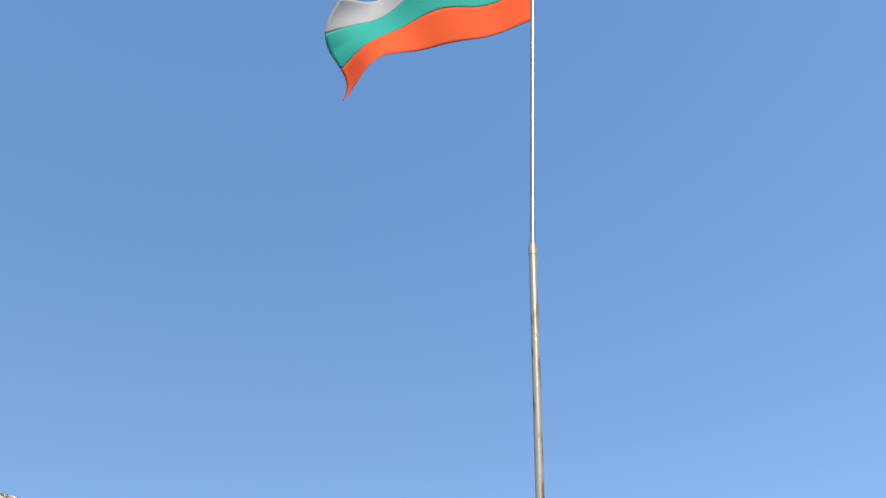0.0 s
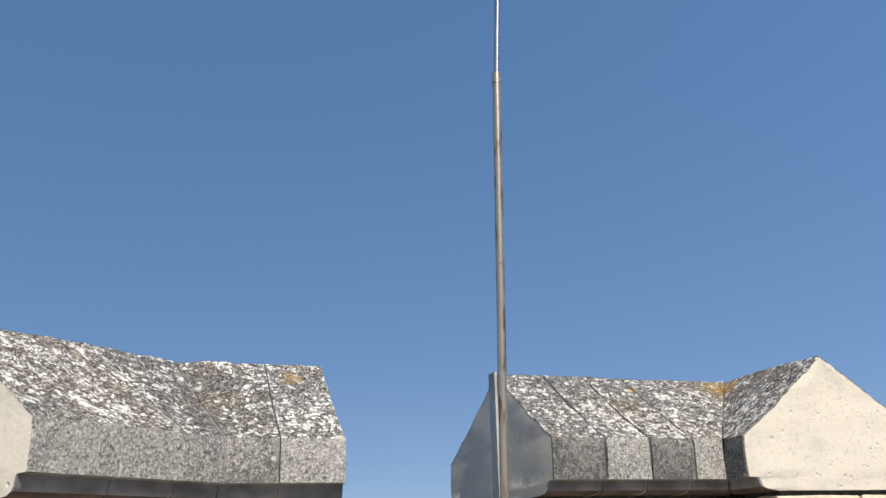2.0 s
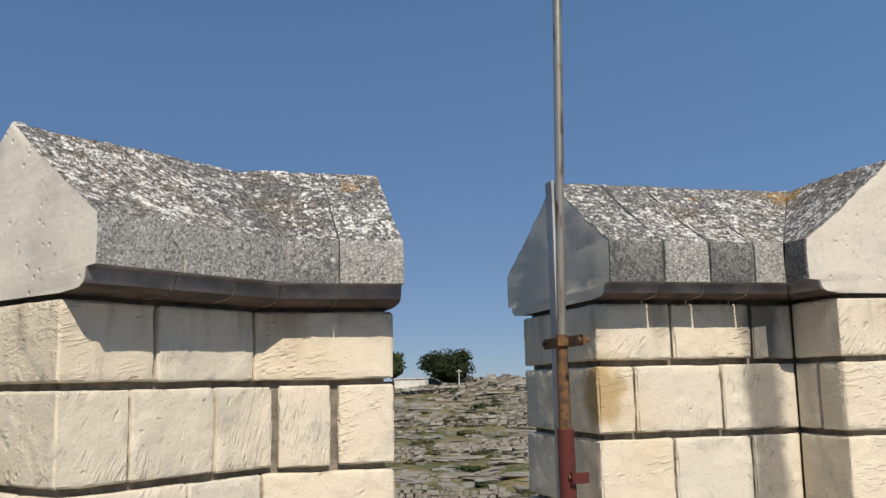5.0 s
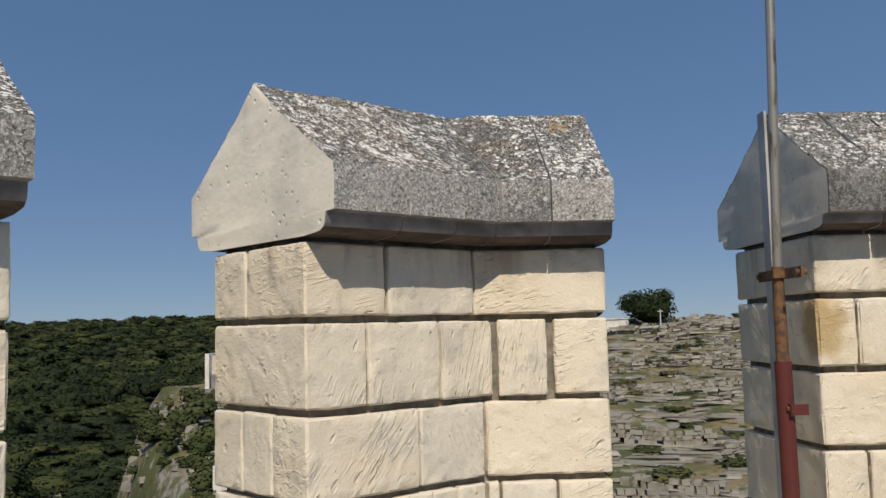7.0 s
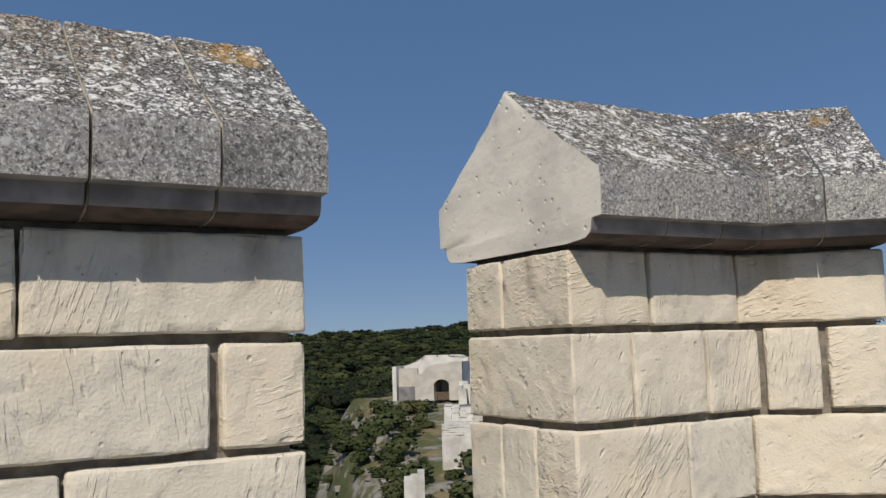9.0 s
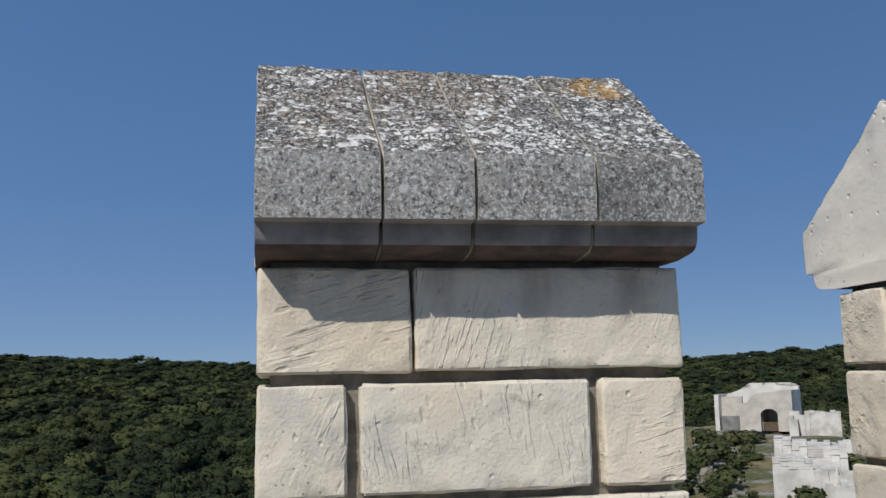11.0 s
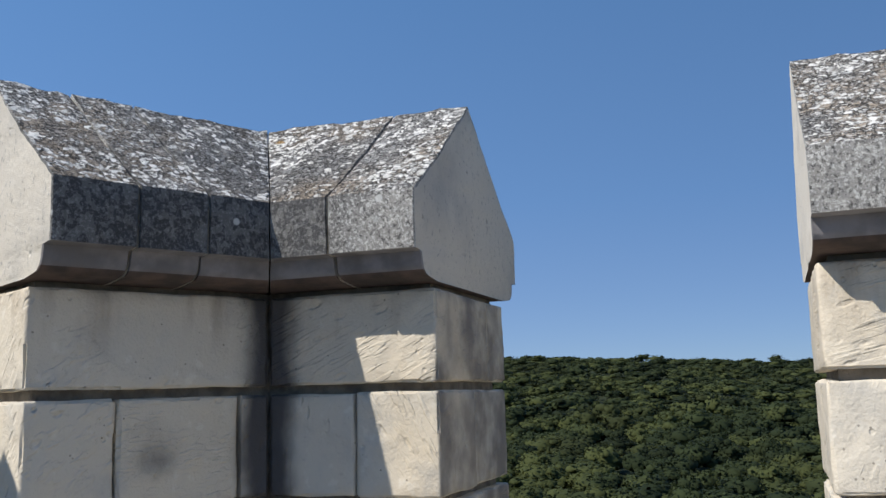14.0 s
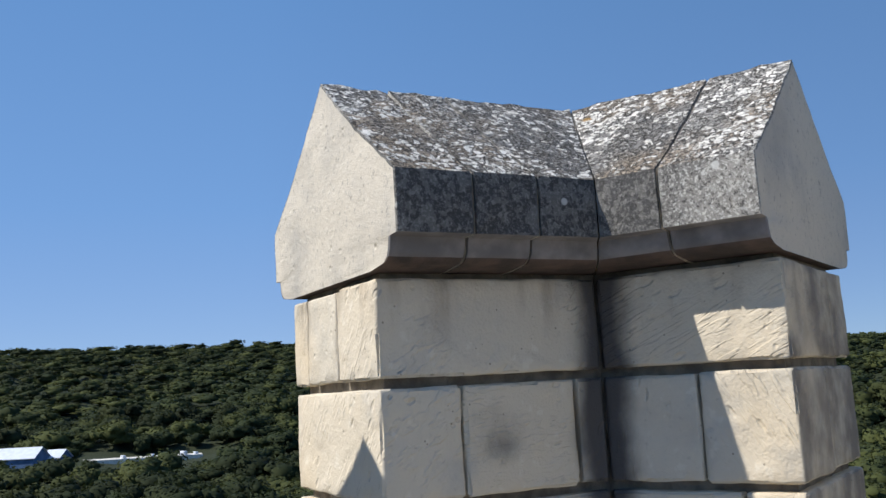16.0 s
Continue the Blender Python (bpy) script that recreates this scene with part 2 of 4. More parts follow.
def plain(name, a, b, scale=6.0, rough=0.9, metal=0.0, relief=0.01, fine=90):
    k = Mat(name, rough, metal)
    k.colour(k.mix(k.ramp(k.noise(scale, 5), 0.35, 0.65), a, b))
    k.bump(k.noise(scale * 2, 5), relief, 0.6)
    k.bump(k.noise(fine, 3), relief * 0.2, 0.6)
    return k.m


M_STONE = limestone("limestone")
M_STONE_C = limestone("limestone_corner", (-1.335, -0.335, 0.105, 0.92), dark_end=-0.862, tone=0.88)
M_STONE_R = limestone("limestone_far_corner", (3.84, -1.47, 0.10, 0.7), [((3.31, -1.04, 1.40), 0.085)])
M_GABLE = gable_face("coping_end", 0.0)
M_GABLE_C = gable_face("worn_coping_end", 1.0)
M_GABLE_R = gable_face("weathered_coping_end", 0.6)
# the moulding's stone is coloured darker to carry the eaves' shade
M_COVE_SHADE = plain("shaded_coping_moulding", (0.26, 0.245, 0.245), (0.15, 0.143, 0.143), 9, relief=0.006)
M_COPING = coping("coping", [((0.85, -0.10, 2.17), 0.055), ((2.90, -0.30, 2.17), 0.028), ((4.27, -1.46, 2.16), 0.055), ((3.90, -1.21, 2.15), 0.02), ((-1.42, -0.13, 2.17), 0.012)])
# red-brown stain, deepened with the shade beneath the coping
M_UNDER = plain("stained_shaded_underside", (0.12, 0.085, 0.07), (0.06, 0.048, 0.043), 12, relief=0.006)
M_MORTAR = plain("mortar", (0.25, 0.22, 0.175), (0.15, 0.13, 0.105), 22, relief=0.012)
M_FLOOR = plain("floor_slab", (0.42, 0.39, 0.33), (0.30, 0.28, 0.25), 3)

# ---------------------------------------------------------------- mesh helpers


def part(name, bm, material, parent=None, label="", smooth=False):
    """Links a bmesh, given in world places, as one mesh object under its thing."""
    me = bpy.data.meshes.new(name)
    if isinstance(bm, bmesh.types.BMesh):
        bm.to_mesh(me)
        bm.free()
    else:
        me.from_pydata(bm[0], [], bm[1])
        if len(bm) > 2:
            me.polygons.foreach_set("material_index", bm[2])
    for m in material if isinstance(material, (list, tuple)) else [material]:
        me.materials.append(m)
    if smooth:
        me.polygons.foreach_set("use_smooth", [True] * len(me.polygons))
        me.set_sharp_from_angle(angle=radians(38))
    ob = new(name, me)
    if parent is not None:
        root = parent
        shift = Vector(root.location)
        while root.parent is not None:
            root = root.parent
            shift += Vector(root.location)
        me.transform(Matrix.Translation(-shift))
        ob.parent = parent
    if label:
        ob["label"] = label
    return ob


def thing(name, place, label, category, group="", kind=""):
    ob = new(name)
    ob.empty_display_size = 0.2
    ob.location = place
    return tagged(ob, label, category, group, kind)


def box(bm, x0, x1, y0, y1, z0, z1, turn=None):
    vs = [bm.verts.new((x, y, z)) for z in (z0, z1) for x, y in ((x0, y0), (x1, y0), (x1, y1), (x0, y1))]
    for f in ((3, 2, 1, 0), (4, 5, 6, 7), (0, 1, 5, 4), (1, 2, 6, 5), (2, 3, 7, 6), (3, 0, 4, 7)):
        bm.faces.new([vs[i] for i in f])
    if turn is not None:
        bmesh.ops.transform(bm, matrix=turn, verts=vs)
    return vs


def tube(bm, places, radii, n=10, cap=True):
    """A round bar along places."""
    rings = []
    for i, p in enumerate(places):
        p = Vector(p)
        d = (Vector(places[min(i + 1, len(places) - 1)]) - Vector(places[max(i - 1, 0)])).normalized()
        a = d.orthogonal().normalized()
        b = d.cross(a)
        rings.append([bm.verts.new(p + radii[i] * (a * math.cos(2 * math.pi * j / n) + b * math.sin(2 * math.pi * j / n))) for j in range(n)])
    for r, s in zip(rings, rings[1:]):
        for j in range(n):
            bm.faces.new((r[j], r[(j + 1) % n], s[(j + 1) % n], s[j]))
    if cap:
        bm.faces.new(rings[0][::-1])
        bm.faces.new(rings[-1])


def stone_mesh(quad, z0, z1, seed, r=0.007, step=0.024, rough=0.004, knee=None):
    """A dressed block over a plan quad (inner left, inner right, outer right, outer left), with rounded, chipped edges; knee: inner and outer place where it bends."""
    q = [Vector((*p, 0)) for p in quad]
    kn = [Vector((*p, 0)) for p in knee] if knee else None
    lu = max(((q[1] - q[0]).length + (q[2] - q[3]).length) / 2, 0.02)
    if kn:
        lu = (kn[0] - q[0]).length + (q[1] - kn[0]).length
        share = (kn[0] - q[0]).length / lu
    lv = max(((q[3] - q[0]).length + (q[2] - q[1]).length) / 2, 0.02)
    half = (lu / 2, lv / 2, (z1 - z0) / 2)
    r = min(r, min(half) * 0.6)

    def ticks(h):
        n = max(2, int(2 * h / step))
        return [-h, -h + r * 0.5] + [-h + r + (2 * h - 2 * r) * i / n for i in range(n + 1)] + [h - r * 0.5, h]

    axes = [ticks(h) for h in half]
    index, verts, faces = {}, [], []
    off = Vector((seed * 3.17 % 50, seed * 7.31 % 50, seed * 1.93 % 50))

    def vert(i, j, k):
        key = (i, j, k)
        if key in index:
            return index[key]
        p = Vector((axes[0][i], axes[1][j], axes[2][k]))
        c = Vector([max(-h + r, min(h - r, v)) for v, h in zip(p, half)])
        d = p - c
        n = d.normalized()
        edge = sum(1 for v, h in zip(p, half) if abs(v) > h - r * 0.9) >= 2
        s = c + n * r
        wob = noise.noise(p * 7 + off) * rough + noise.noise(p * 26 + off) * rough * 0.45
        if edge:
            wob -= max(0.0, noise.noise(p * 17 + off)) * 0.012 + max(0.0, noise.noise(p * 45 + off) - 0.15) * 0.012
        s += n * wob
        a, b = s.x / lu + 0.5, s.y / lv + 0.5
        if kn and a < share:
            a /= share
            w = (q[0] * (1 - a) + kn[0] * a) * (1 - b) + (q[3] * (1 - a) + kn[1] * a) * b
        elif kn:
            a = (a - share) / (1 - share)
            w = (kn[0] * (1 - a) + q[1] * a) * (1 - b) + (kn[1] * (1 - a) + q[2] * a) * b
        else:
            w = (q[0] * (1 - a) + q[1] * a) * (1 - b) + (q[3] * (1 - a) + q[2] * a) * b
        index[key] = len(verts)
        verts.append((w.x, w.y, (z0 + z1) / 2 + s.z))
        return index[key]

    n = [len(a) - 1 for a in axes]
    for i in range(n[0]):
        for k in range(n[2]):
            faces.append((vert(i, 0, k), vert(i + 1, 0, k), vert(i + 1, 0, k + 1), vert(i, 0, k + 1)))
            faces.append((vert(i, n[1], k + 1), vert(i + 1, n[1], k + 1), vert(i + 1, n[1], k), vert(i, n[1], k)))
    for j in range(n[1]):
        for k in range(n[2]):
            faces.append((vert(0, j, k + 1), vert(0, j + 1, k + 1), vert(0, j + 1, k), vert(0, j, k)))
            faces.append((vert(n[0], j, k), vert(n[0], j + 1, k), vert(n[0], j + 1, k + 1), vert(n[0], j, k + 1)))
    for i in range(n[0]):
        for j in range(n[1]):
            faces.append((vert(i, j, n[2]), vert(i + 1, j, n[2]), vert(i + 1, j + 1, n[2]), vert(i, j + 1, n[2])))
            faces.append((vert(i, j + 1, 0), vert(i + 1, j + 1, 0), vert(i + 1, j, 0), vert(i, j, 0)))
    return verts, faces


class Arm:
    """A straight stretch of the parapet: u runs along it, v across it (negative inside). Its ends may be mitred."""

    def __init__(self, start, angle, length, tan0=0.0, tan1=0.0):
        a = radians(angle)
        self.o, self.d = Vector((*start, 0)), Vector((math.cos(a), math.sin(a), 0))
        self.n = Vector((-self.d.y, self.d.x, 0))
        self.length, self.tan0, self.tan1 = length, tan0, tan1

    def lo(self, v):
        return self.tan0 * v

    def hi(self, v):
        return self.length + self.tan1 * v

    def at(self, u, v):
        p = self.o + self.d * u + self.n * v
        return (p.x, p.y)

    def quad(self, u0, u1, v0, v1):
        """A plan quad; None as u0 or u1 means the arm's own, mitred end."""
        g = 0.006
        c = lambda u, v, e, s: (e(v) + s * g) if u is None else u
        return [self.at(c(u0, v0, self.lo, 1), v0), self.at(c(u1, v0, self.hi, -1), v0), self.at(c(u1, v1, self.hi, -1), v1), self.at(c(u0, v1, self.lo, 1), v1)]


WALL = 0.29                      # half the wall's thickness
Z_CAP = 1.705


def coping_stone(arm, u0, u1, half, wall, end0, end1, seed, outer=1.0, ridge=2.236, cap=Z_CAP, joint=0.008):
    """One stone of the gabled coping, from u0 to u1 (None: the arm's mitred end); end0, end1: whether that end is a free gable."""
    prof = [(0.0, ridge)]
    fall = ridge - 1.910
    steps = 18
    for i in range(1, steps + 1):
        f = i / steps
        prof.append((half * f, ridge - fall * f - 0.008 * math.sin(math.pi * f)))
    lip = len(prof)
    prof += [(half + 0.003, 1.875), (half + 0.003, 1.840), (half + 0.001, 1.805), (half, 1.770)]
    cove = len(prof)
    prof += [(half - 0.040, 1.767), (half - 0.044, 1.767 - 0.24 * (1.767 - cap)), (half - 0.046, 1.767 - 0.47 * (1.767 - cap)), (half - 0.054, 1.767 - 0.69 * (1.767 - cap)),
             (half - 0.070, 1.767 - 0.85 * (1.767 - cap)), (half - 0.090, 1.767 - 0.90 * (1.767 - cap)), (wall + 0.004, cap)]
    n = len(prof)
    line = [(-v, z) for v, z in prof[::-1]] + [(v * outer, z) for v, z in prof[1:]]
    off = Vector((seed * 5.3 % 40, seed * 2.9 % 40, seed * 8.1 % 40))
    gap = joint * 0.4
    lo = lambda v: arm.lo(v) + 0.001 if u0 is None else u0 + gap
    hi = lambda v: arm.hi(v) - 0.001 if u1 is None else u1 - gap
    count = max(4, int((hi(0) - lo(0)) / 0.026))
    verts, faces, mats = [], [], []
    bevel = [0.0, 0.006] + [0.012 + (1 - 0.024) * i / count for i in range(count + 1)] + [0.994, 1.0]
    rows = len(bevel)
    for b in bevel:
        for i, (v, z) in enumerate(line):
            u = lo(v) + (hi(v) - lo(v)) * b
            x, y = arm.at(u, v)
            p = Vector((x, y, z))
            top = z > 1.915
            wob = noise.noise(p * 9 + off) * (0.007 if top else 0.004) + noise.noise(p * 31 + off) * (0.006 if top else 0.0025)
            s = 1 if v > 0 else -1
            drop = joint if b in (0.0, 1.0) else 0.0
            if abs(v) < 1e-6:
                z += wob - drop
            elif top:
                z += wob - drop
            else:
                q = s * (wob - drop)
                x, y = x + arm.n.x * q, y + arm.n.y * q
            verts.append((x, y, z))
    m = len(line)
    for a in range(rows - 1):
        for i in range(m - 1):
            faces.append((a * m + i, a * m + i + 1, (a + 1) * m + i + 1, (a + 1) * m + i))
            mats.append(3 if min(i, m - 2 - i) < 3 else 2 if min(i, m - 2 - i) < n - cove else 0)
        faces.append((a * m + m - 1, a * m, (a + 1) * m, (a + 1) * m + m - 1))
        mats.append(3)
    for row, free, flip in ((0, end0, 1), (rows - 1, end1, 0)):
        # the flat end: rows across, from the eaves to the ridge
        cols = 8
        prev = None
        for i in range(n):
            left, right = row * m + i, row * m + (m - 1 - i)
            if left == right:
                now = [left] * (cols + 1)
            else:
                a, c = Vector(verts[left]), Vector(verts[right])
                now = [left]
                for j in range(1, cols):
                    p = a.lerp(c, j / cols)
                    q = arm.d * ((noise.noise(p * 8 + off) * 0.007 + noise.noise(p * 30 + off) * 0.003) if free else 0)
                    verts.append(tuple(p + q))
                    now.append(len(verts) - 1)
                now.append(right)
            if prev:
                for j in range(cols):
                    f = [prev[j], prev[j + 1], now[j + 1], now[j]]
                    f = list(dict.fromkeys(f))
                    if len(f) > 2:
                        faces.append(tuple(f if not flip else f[::-1]))
                        mats.append(1)
            prev = now
    return verts, faces, mats


def merlon(place, label, arms, courses, copings, half, stone, base=0.60, wall=WALL, sizes=None, outer=1.0, gable=None, ridge=2.236, cap=Z_CAP, joint=0.008):
    """courses: (top, bottom, per arm: (v cuts, per band: joints)); copings: per arm the joints.
    A band that ends with ("round", u) carries its last stone round the bend to u on the next arm, whose band then starts with "from".
    sizes: per arm a factor on the wall's and coping's width; outer: factor on their outer side."""
    top = thing("merlon", place, label, "merlon", group="merlons of the tower")
    seed = int(abs(place[0]) * 100 + abs(place[1]) * 10)
    last = len(arms) - 1
    sizes = sizes or [1.0] * len(arms)
    for i, arm in enumerate(arms):
        e = 0.034
        v0, v1 = -wall * sizes[i] + e, wall * sizes[i] * outer - e
        q = [arm.at(arm.lo(v0) + (e if i == 0 else -0.003), v0), arm.at(arm.hi(v0) - (e if i == last else -0.003), v0),
             arm.at(arm.hi(v1) - (e if i == last else -0.003), v1), arm.at(arm.lo(v1) + (e if i == 0 else -0.003), v1)]
        bm = bmesh.new()
        vs = [bm.verts.new((*p, z)) for z in (base, cap) for p in q]
        for f in ((3, 2, 1, 0), (4, 5, 6, 7), (0, 1, 5, 4), (1, 2, 6, 5), (2, 3, 7, 6), (3, 0, 4, 7)):
            bm.faces.new([vs[k] for k in f])
        part("mortar", bm, M_MORTAR, top, "brown lime mortar in the joints")
    for z1, z0, rows in courses:
        for i, (arm, (cuts, bands)) in enumerate(zip(arms, rows)):
            vs = [-wall * sizes[i], *cuts, wall * sizes[i] * outer]
            for v0, v1, joints in zip(vs, vs[1:], bands):
                us = [None, *joints, None]
                turn = None
                if len(us) > 2 and us[1] == "from":
                    us = us[2:]
                if isinstance(us[-2], tuple) and us[-2][0] == "round":
                    turn = us[-2][1]
                    us = us[:-2] + [None]
                for n, (a, b) in enumerate(zip(us, us[1:])):
                    seed += 1
                    rng = random.Random(seed)
                    ga, gb = rng.uniform(0.003, 0.007), rng.uniform(0.003, 0.007)
                    if isinstance(a, tuple):
                        a, ga = a
                    if isinstance(b, tuple):
                        b, gb = b
                    w0 = v0 + (0.004 if v0 > vs[0] else rng.uniform(-0.004, 0.003))
                    w1 = v1 - (0.004 if v1 < vs[-1] else rng.uniform(-0.004, 0.003))
                    quad = arm.quad(a if a is None else a + ga, b if b is None else b - gb, w0, w1)
                    knee = None
                    if turn is not None and n == len(us) - 2:
                        after = arms[i + 1].quad(0.0, None if turn == "end" else turn - gb, w0, w1)
                        knee = (arm.at(arm.hi(w0), w0), arm.at(arm.hi(w1), w1))
                        quad = [quad[0], after[1], after[2], quad[3]]
                    mesh = stone_mesh(quad, z0 + rng.uniform(0.007, 0.012), min(z1, cap - 0.008) - rng.uniform(0.003, 0.006), seed, knee=knee)
                    part("stone", mesh, stone, top, smooth=True)
    for i, (arm, joints) in enumerate(zip(arms, copings)):
        us = [None, *joints, None]
        for a, b in zip(us, us[1:]):
            seed += 1
            mesh = coping_stone(arm, a, b, half * sizes[i], wall * sizes[i], a is None and i == 0, b is None and i == last, seed, outer, ridge, cap, joint)
            part("coping_stone", mesh, [M_COPING, gable or M_GABLE, M_COVE_SHADE, M_UNDER], top, smooth=True)
    return top


# ---------------------------------------------------------------- the tower
A_TURN = -38.5
T_A = math.tan(radians(38.5 / 2))
R_SIZE = 0.78                    # the short arm of the far corner is slimmer
T_C = math.tan(radians(31))
# coping joints, then courses from the top down
merlon((0.47, -0.02, 0.6), "straight merlon of cream limestone blocks under a lichened gabled coping", [Arm((-0.008, -0.045), 0, 0.962)],
       [(1.694, 1.452, [((0.02,), ([0.338], [0.5]))]),
        (1.445, 1.195, [((-0.06,), ([(0.208, 0.014), (0.747, 0.014)], [0.42]))]),
        (1.188, 0.90, [((0.04,), ([0.43], [0.3, 0.7]))]),
        (0.893, 0.61, [((-0.04,), ([0.25, 0.66], [0.5]))])],
       [[0.258, 0.453, 0.718]], 0.440, M_STONE)
merlon((2.4, -0.1, 0.6), "bent merlon of cream limestone blocks under a lichened gabled coping",
       [Arm((1.80, 0.045), 0, 0.835, 0, T_A), Arm((2.635, 0.045), A_TURN, 0.545, -T_A, 0)],
       [(1.694, 1.455, [((0.07,), ([0.315, 0.695, ("round", "end")], [0.35, ("round", "end")])), ((), ())]),
        (1.448, 1.172, [((), ([0.235, 0.54, ("round", (0.135))],)), ((), (["from", (0.135, 0.016), (0.336, 0.013)],))]),
        (1.165, 0.898, [((-0.087, 0.098), ([0.441], [0.2], [0.3])), ((0.0,), ([], [0.3]))]),
        (0.890, 0.61, [((0.03,), ([0.3, 0.6], [0.4])), ((0.0,), ([0.148, 0.345], [0.3]))])],
       [[0.285, 0.51], [0.33]], 0.455, M_STONE, joint=0.004)
R_END = (3.535 + 1.055 * math.cos(radians(A_TURN)), -0.790 + 1.055 * math.sin(radians(A_TURN)))
merlon((4.2, -1.4, 0.6), "corner merlon of cream limestone blocks beside the flagpole",
       [Arm((3.535, -0.790), A_TURN, 1.055, 0, R_SIZE), Arm(R_END, A_TURN - 90, 0.605, -1 / R_SIZE, 0)],
       [(1.71, 1.50, [((0.03, 0.20), ([0.300, 0.620], [0.4], [0.5])), ((0.10,), ([], []))]),
        (1.493, 1.247, [((-0.05,), ([0.145, 0.487], [0.4, 0.8])), ((), ([0.46],))]),
        (1.240, 0.985, [((0.03,), ([0.290, 0.596], [0.5])), ((-0.05,), ([], []))]),
        (0.978, 0.61, [((-0.03,), ([0.16, 0.5], [0.4, 0.8])), ((0.02,), ([], []))])],
       [[0.203, 0.378, 0.553], []], 0.485, M_STONE_R, wall=0.335, sizes=(1.0, R_SIZE), outer=1.20, gable=M_GABLE_R, ridge=2.212, cap=1.722)
merlon((-1.5, -0.3, 0.6), "corner merlon of limestone blocks, its inner corner black with damp",
       [Arm((-1.875, -0.742), 62, 0.789, 0, T_C), Arm((-1.505, -0.045), 0, 0.645, -T_C, 0)],
       [(1.694, 1.452, [((-0.04, 0.18), ([], [0.3], [0.4])), ((0.13,), ([], []))]),
        (1.445, 1.18, [((), ([0.215, 0.53],)), ((0.0,), ([0.415], [0.3]))]),
        (1.172, 0.90, [((-0.04,), ([0.33], [0.5])), ((0.05,), ([0.5], []))]),
        (0.893, 0.61, [((0.04,), ([0.2], [0.4])), ((-0.03,), ([0.4], []))])],
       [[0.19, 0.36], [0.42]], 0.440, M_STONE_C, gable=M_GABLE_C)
merlon((-2.6, -2.0, 0.6), "merlon of cream limestone blocks farther along the parapet", [Arm((-2.729, -2.35), 62, 0.95)],
       [(1.694, 1.452, [((0.02,), ([0.4], [0.5]))]),
        (1.445, 1.18, [((-0.06,), ([0.2, 0.7], [0.42]))]),
        (1.172, 0.90, [((0.04,), ([0.43], [0.3]))]),
        (0.893, 0.61, [((-0.04,), ([0.25, 0.66], [0.5]))])],
       [[0.25, 0.5, 0.7]], 0.44, M_STONE)

# parapet below the merlons, tower body and floor
PLAN = [(-1.505, -0.045), (2.640, 0.025), (4.45, -1.50), (1.86, -4.88), (-3.85, -4.43)]


def ring(points, offset):
    """The plan polygon (clockwise from above) moved outwards by offset."""
    out = []
    n = len(points)
    for i in range(n):
        p0, p1, p2 = (Vector((*points[(i + k) % n], 0)) for k in (-1, 0, 1))
        d1, d2 = (p1 - p0).normalized(), (p2 - p1).normalized()
        n1, n2 = Vector((-d1.y, d1.x, 0)), Vector((-d2.y, d2.x, 0))
        m = (n1 + n2).normalized()
        out.append(p1 + m * (offset / m.dot(n1)))
    return out


def shell(name, off_in, off_out, z0, z1, material, label):
    bm = bmesh.new()
    a, b = ring(PLAN, off_in), ring(PLAN, off_out)
    n = len(a)
    rows = [[bm.verts.new((p.x, p.y, z)) for p in loop] for loop, z in ((a, z0), (a, z1), (b, z1), (b, z0))]
    for r, s in zip(rows, rows[1:] + rows[:1]):
        for i in range(n):
            bm.faces.new((r[i], s[i], s[(i + 1) % n], r[(i + 1) % n]))
    bmesh.ops.recalc_face_normals(bm, faces=bm.faces)
    return tagged(part(name, bm, material), label, "wall", kind="structure")


M_TOWER = plain("tower_masonry", (0.58, 0.52, 0.41), (0.44, 0.41, 0.35), 1.4, relief=0.03, fine=40)
shell("parapet_wall", -WALL, WALL, 0.0, 0.602, M_TOWER, "low cream limestone parapet wall round the tower top")
shell("tower_wall", -0.55, WALL + 0.004, -14.0, -0.004, M_TOWER, "tall limestone tower wall below the parapet")
bm = bmesh.new()
f = bm.faces.new([bm.verts.new((p.x, p.y, 0.0)) for p in ring(PLAN, -WALL + 0.0)][::-1])
ext = bmesh.ops.extrude_face_region(bm, geom=[f])
bmesh.ops.translate(bm, vec=(0, 0, -0.25), verts=[g for g in ext["geom"] if isinstance(g, bmesh.types.BMVert)])
bmesh.ops.recalc_face_normals(bm, faces=bm.faces)
tagged(part("floor", bm, M_FLOOR), "pale stone floor of the tower top", "floor", kind="structure")

# ---------------------------------------------------------------- the flagpole
k = Mat("painted_pole", 0.35, 0.6)
k.colour(k.mix(k.ramp(k.noise(30, 5, vec=k.scaled(1, 1, 0.25)), 0.5, 0.68), (0.36, 0.32, 0.26), (0.15, 0.105, 0.06)))
k.bump(k.noise(60, 4), 0.002, 0.5)
M_POLE = k.m
M_STEEL = plain("bright_steel", (0.46, 0.45, 0.44), (0.34, 0.34, 0.34), 20, 0.3, 0.9, 0.001)
k = Mat("rust", 0.85, 0.2)
k.colour(k.mix(k.ramp(k.noise(40, 5), 0.4, 0.62), (0.19, 0.10, 0.045), (0.09, 0.06, 0.045)))
k.bump(k.noise(80, 4), 0.004, 0.8)
M_RUST = k.m
k = Mat("red_oxide_paint", 0.55)
k.colour(k.mix(k.ramp(k.noise(22, 5), 0.55, 0.75), (0.105, 0.026, 0.022), (0.06, 0.025, 0.02)))
M_RED = k.m
P0, PB, P1, P2 = Vector((3.236, -0.982, 0.0)), Vector((3.232, -0.975, 1.57)), Vector((3.255, -1.014, 3.335)), Vector((3.307, -1.110, 5.45))


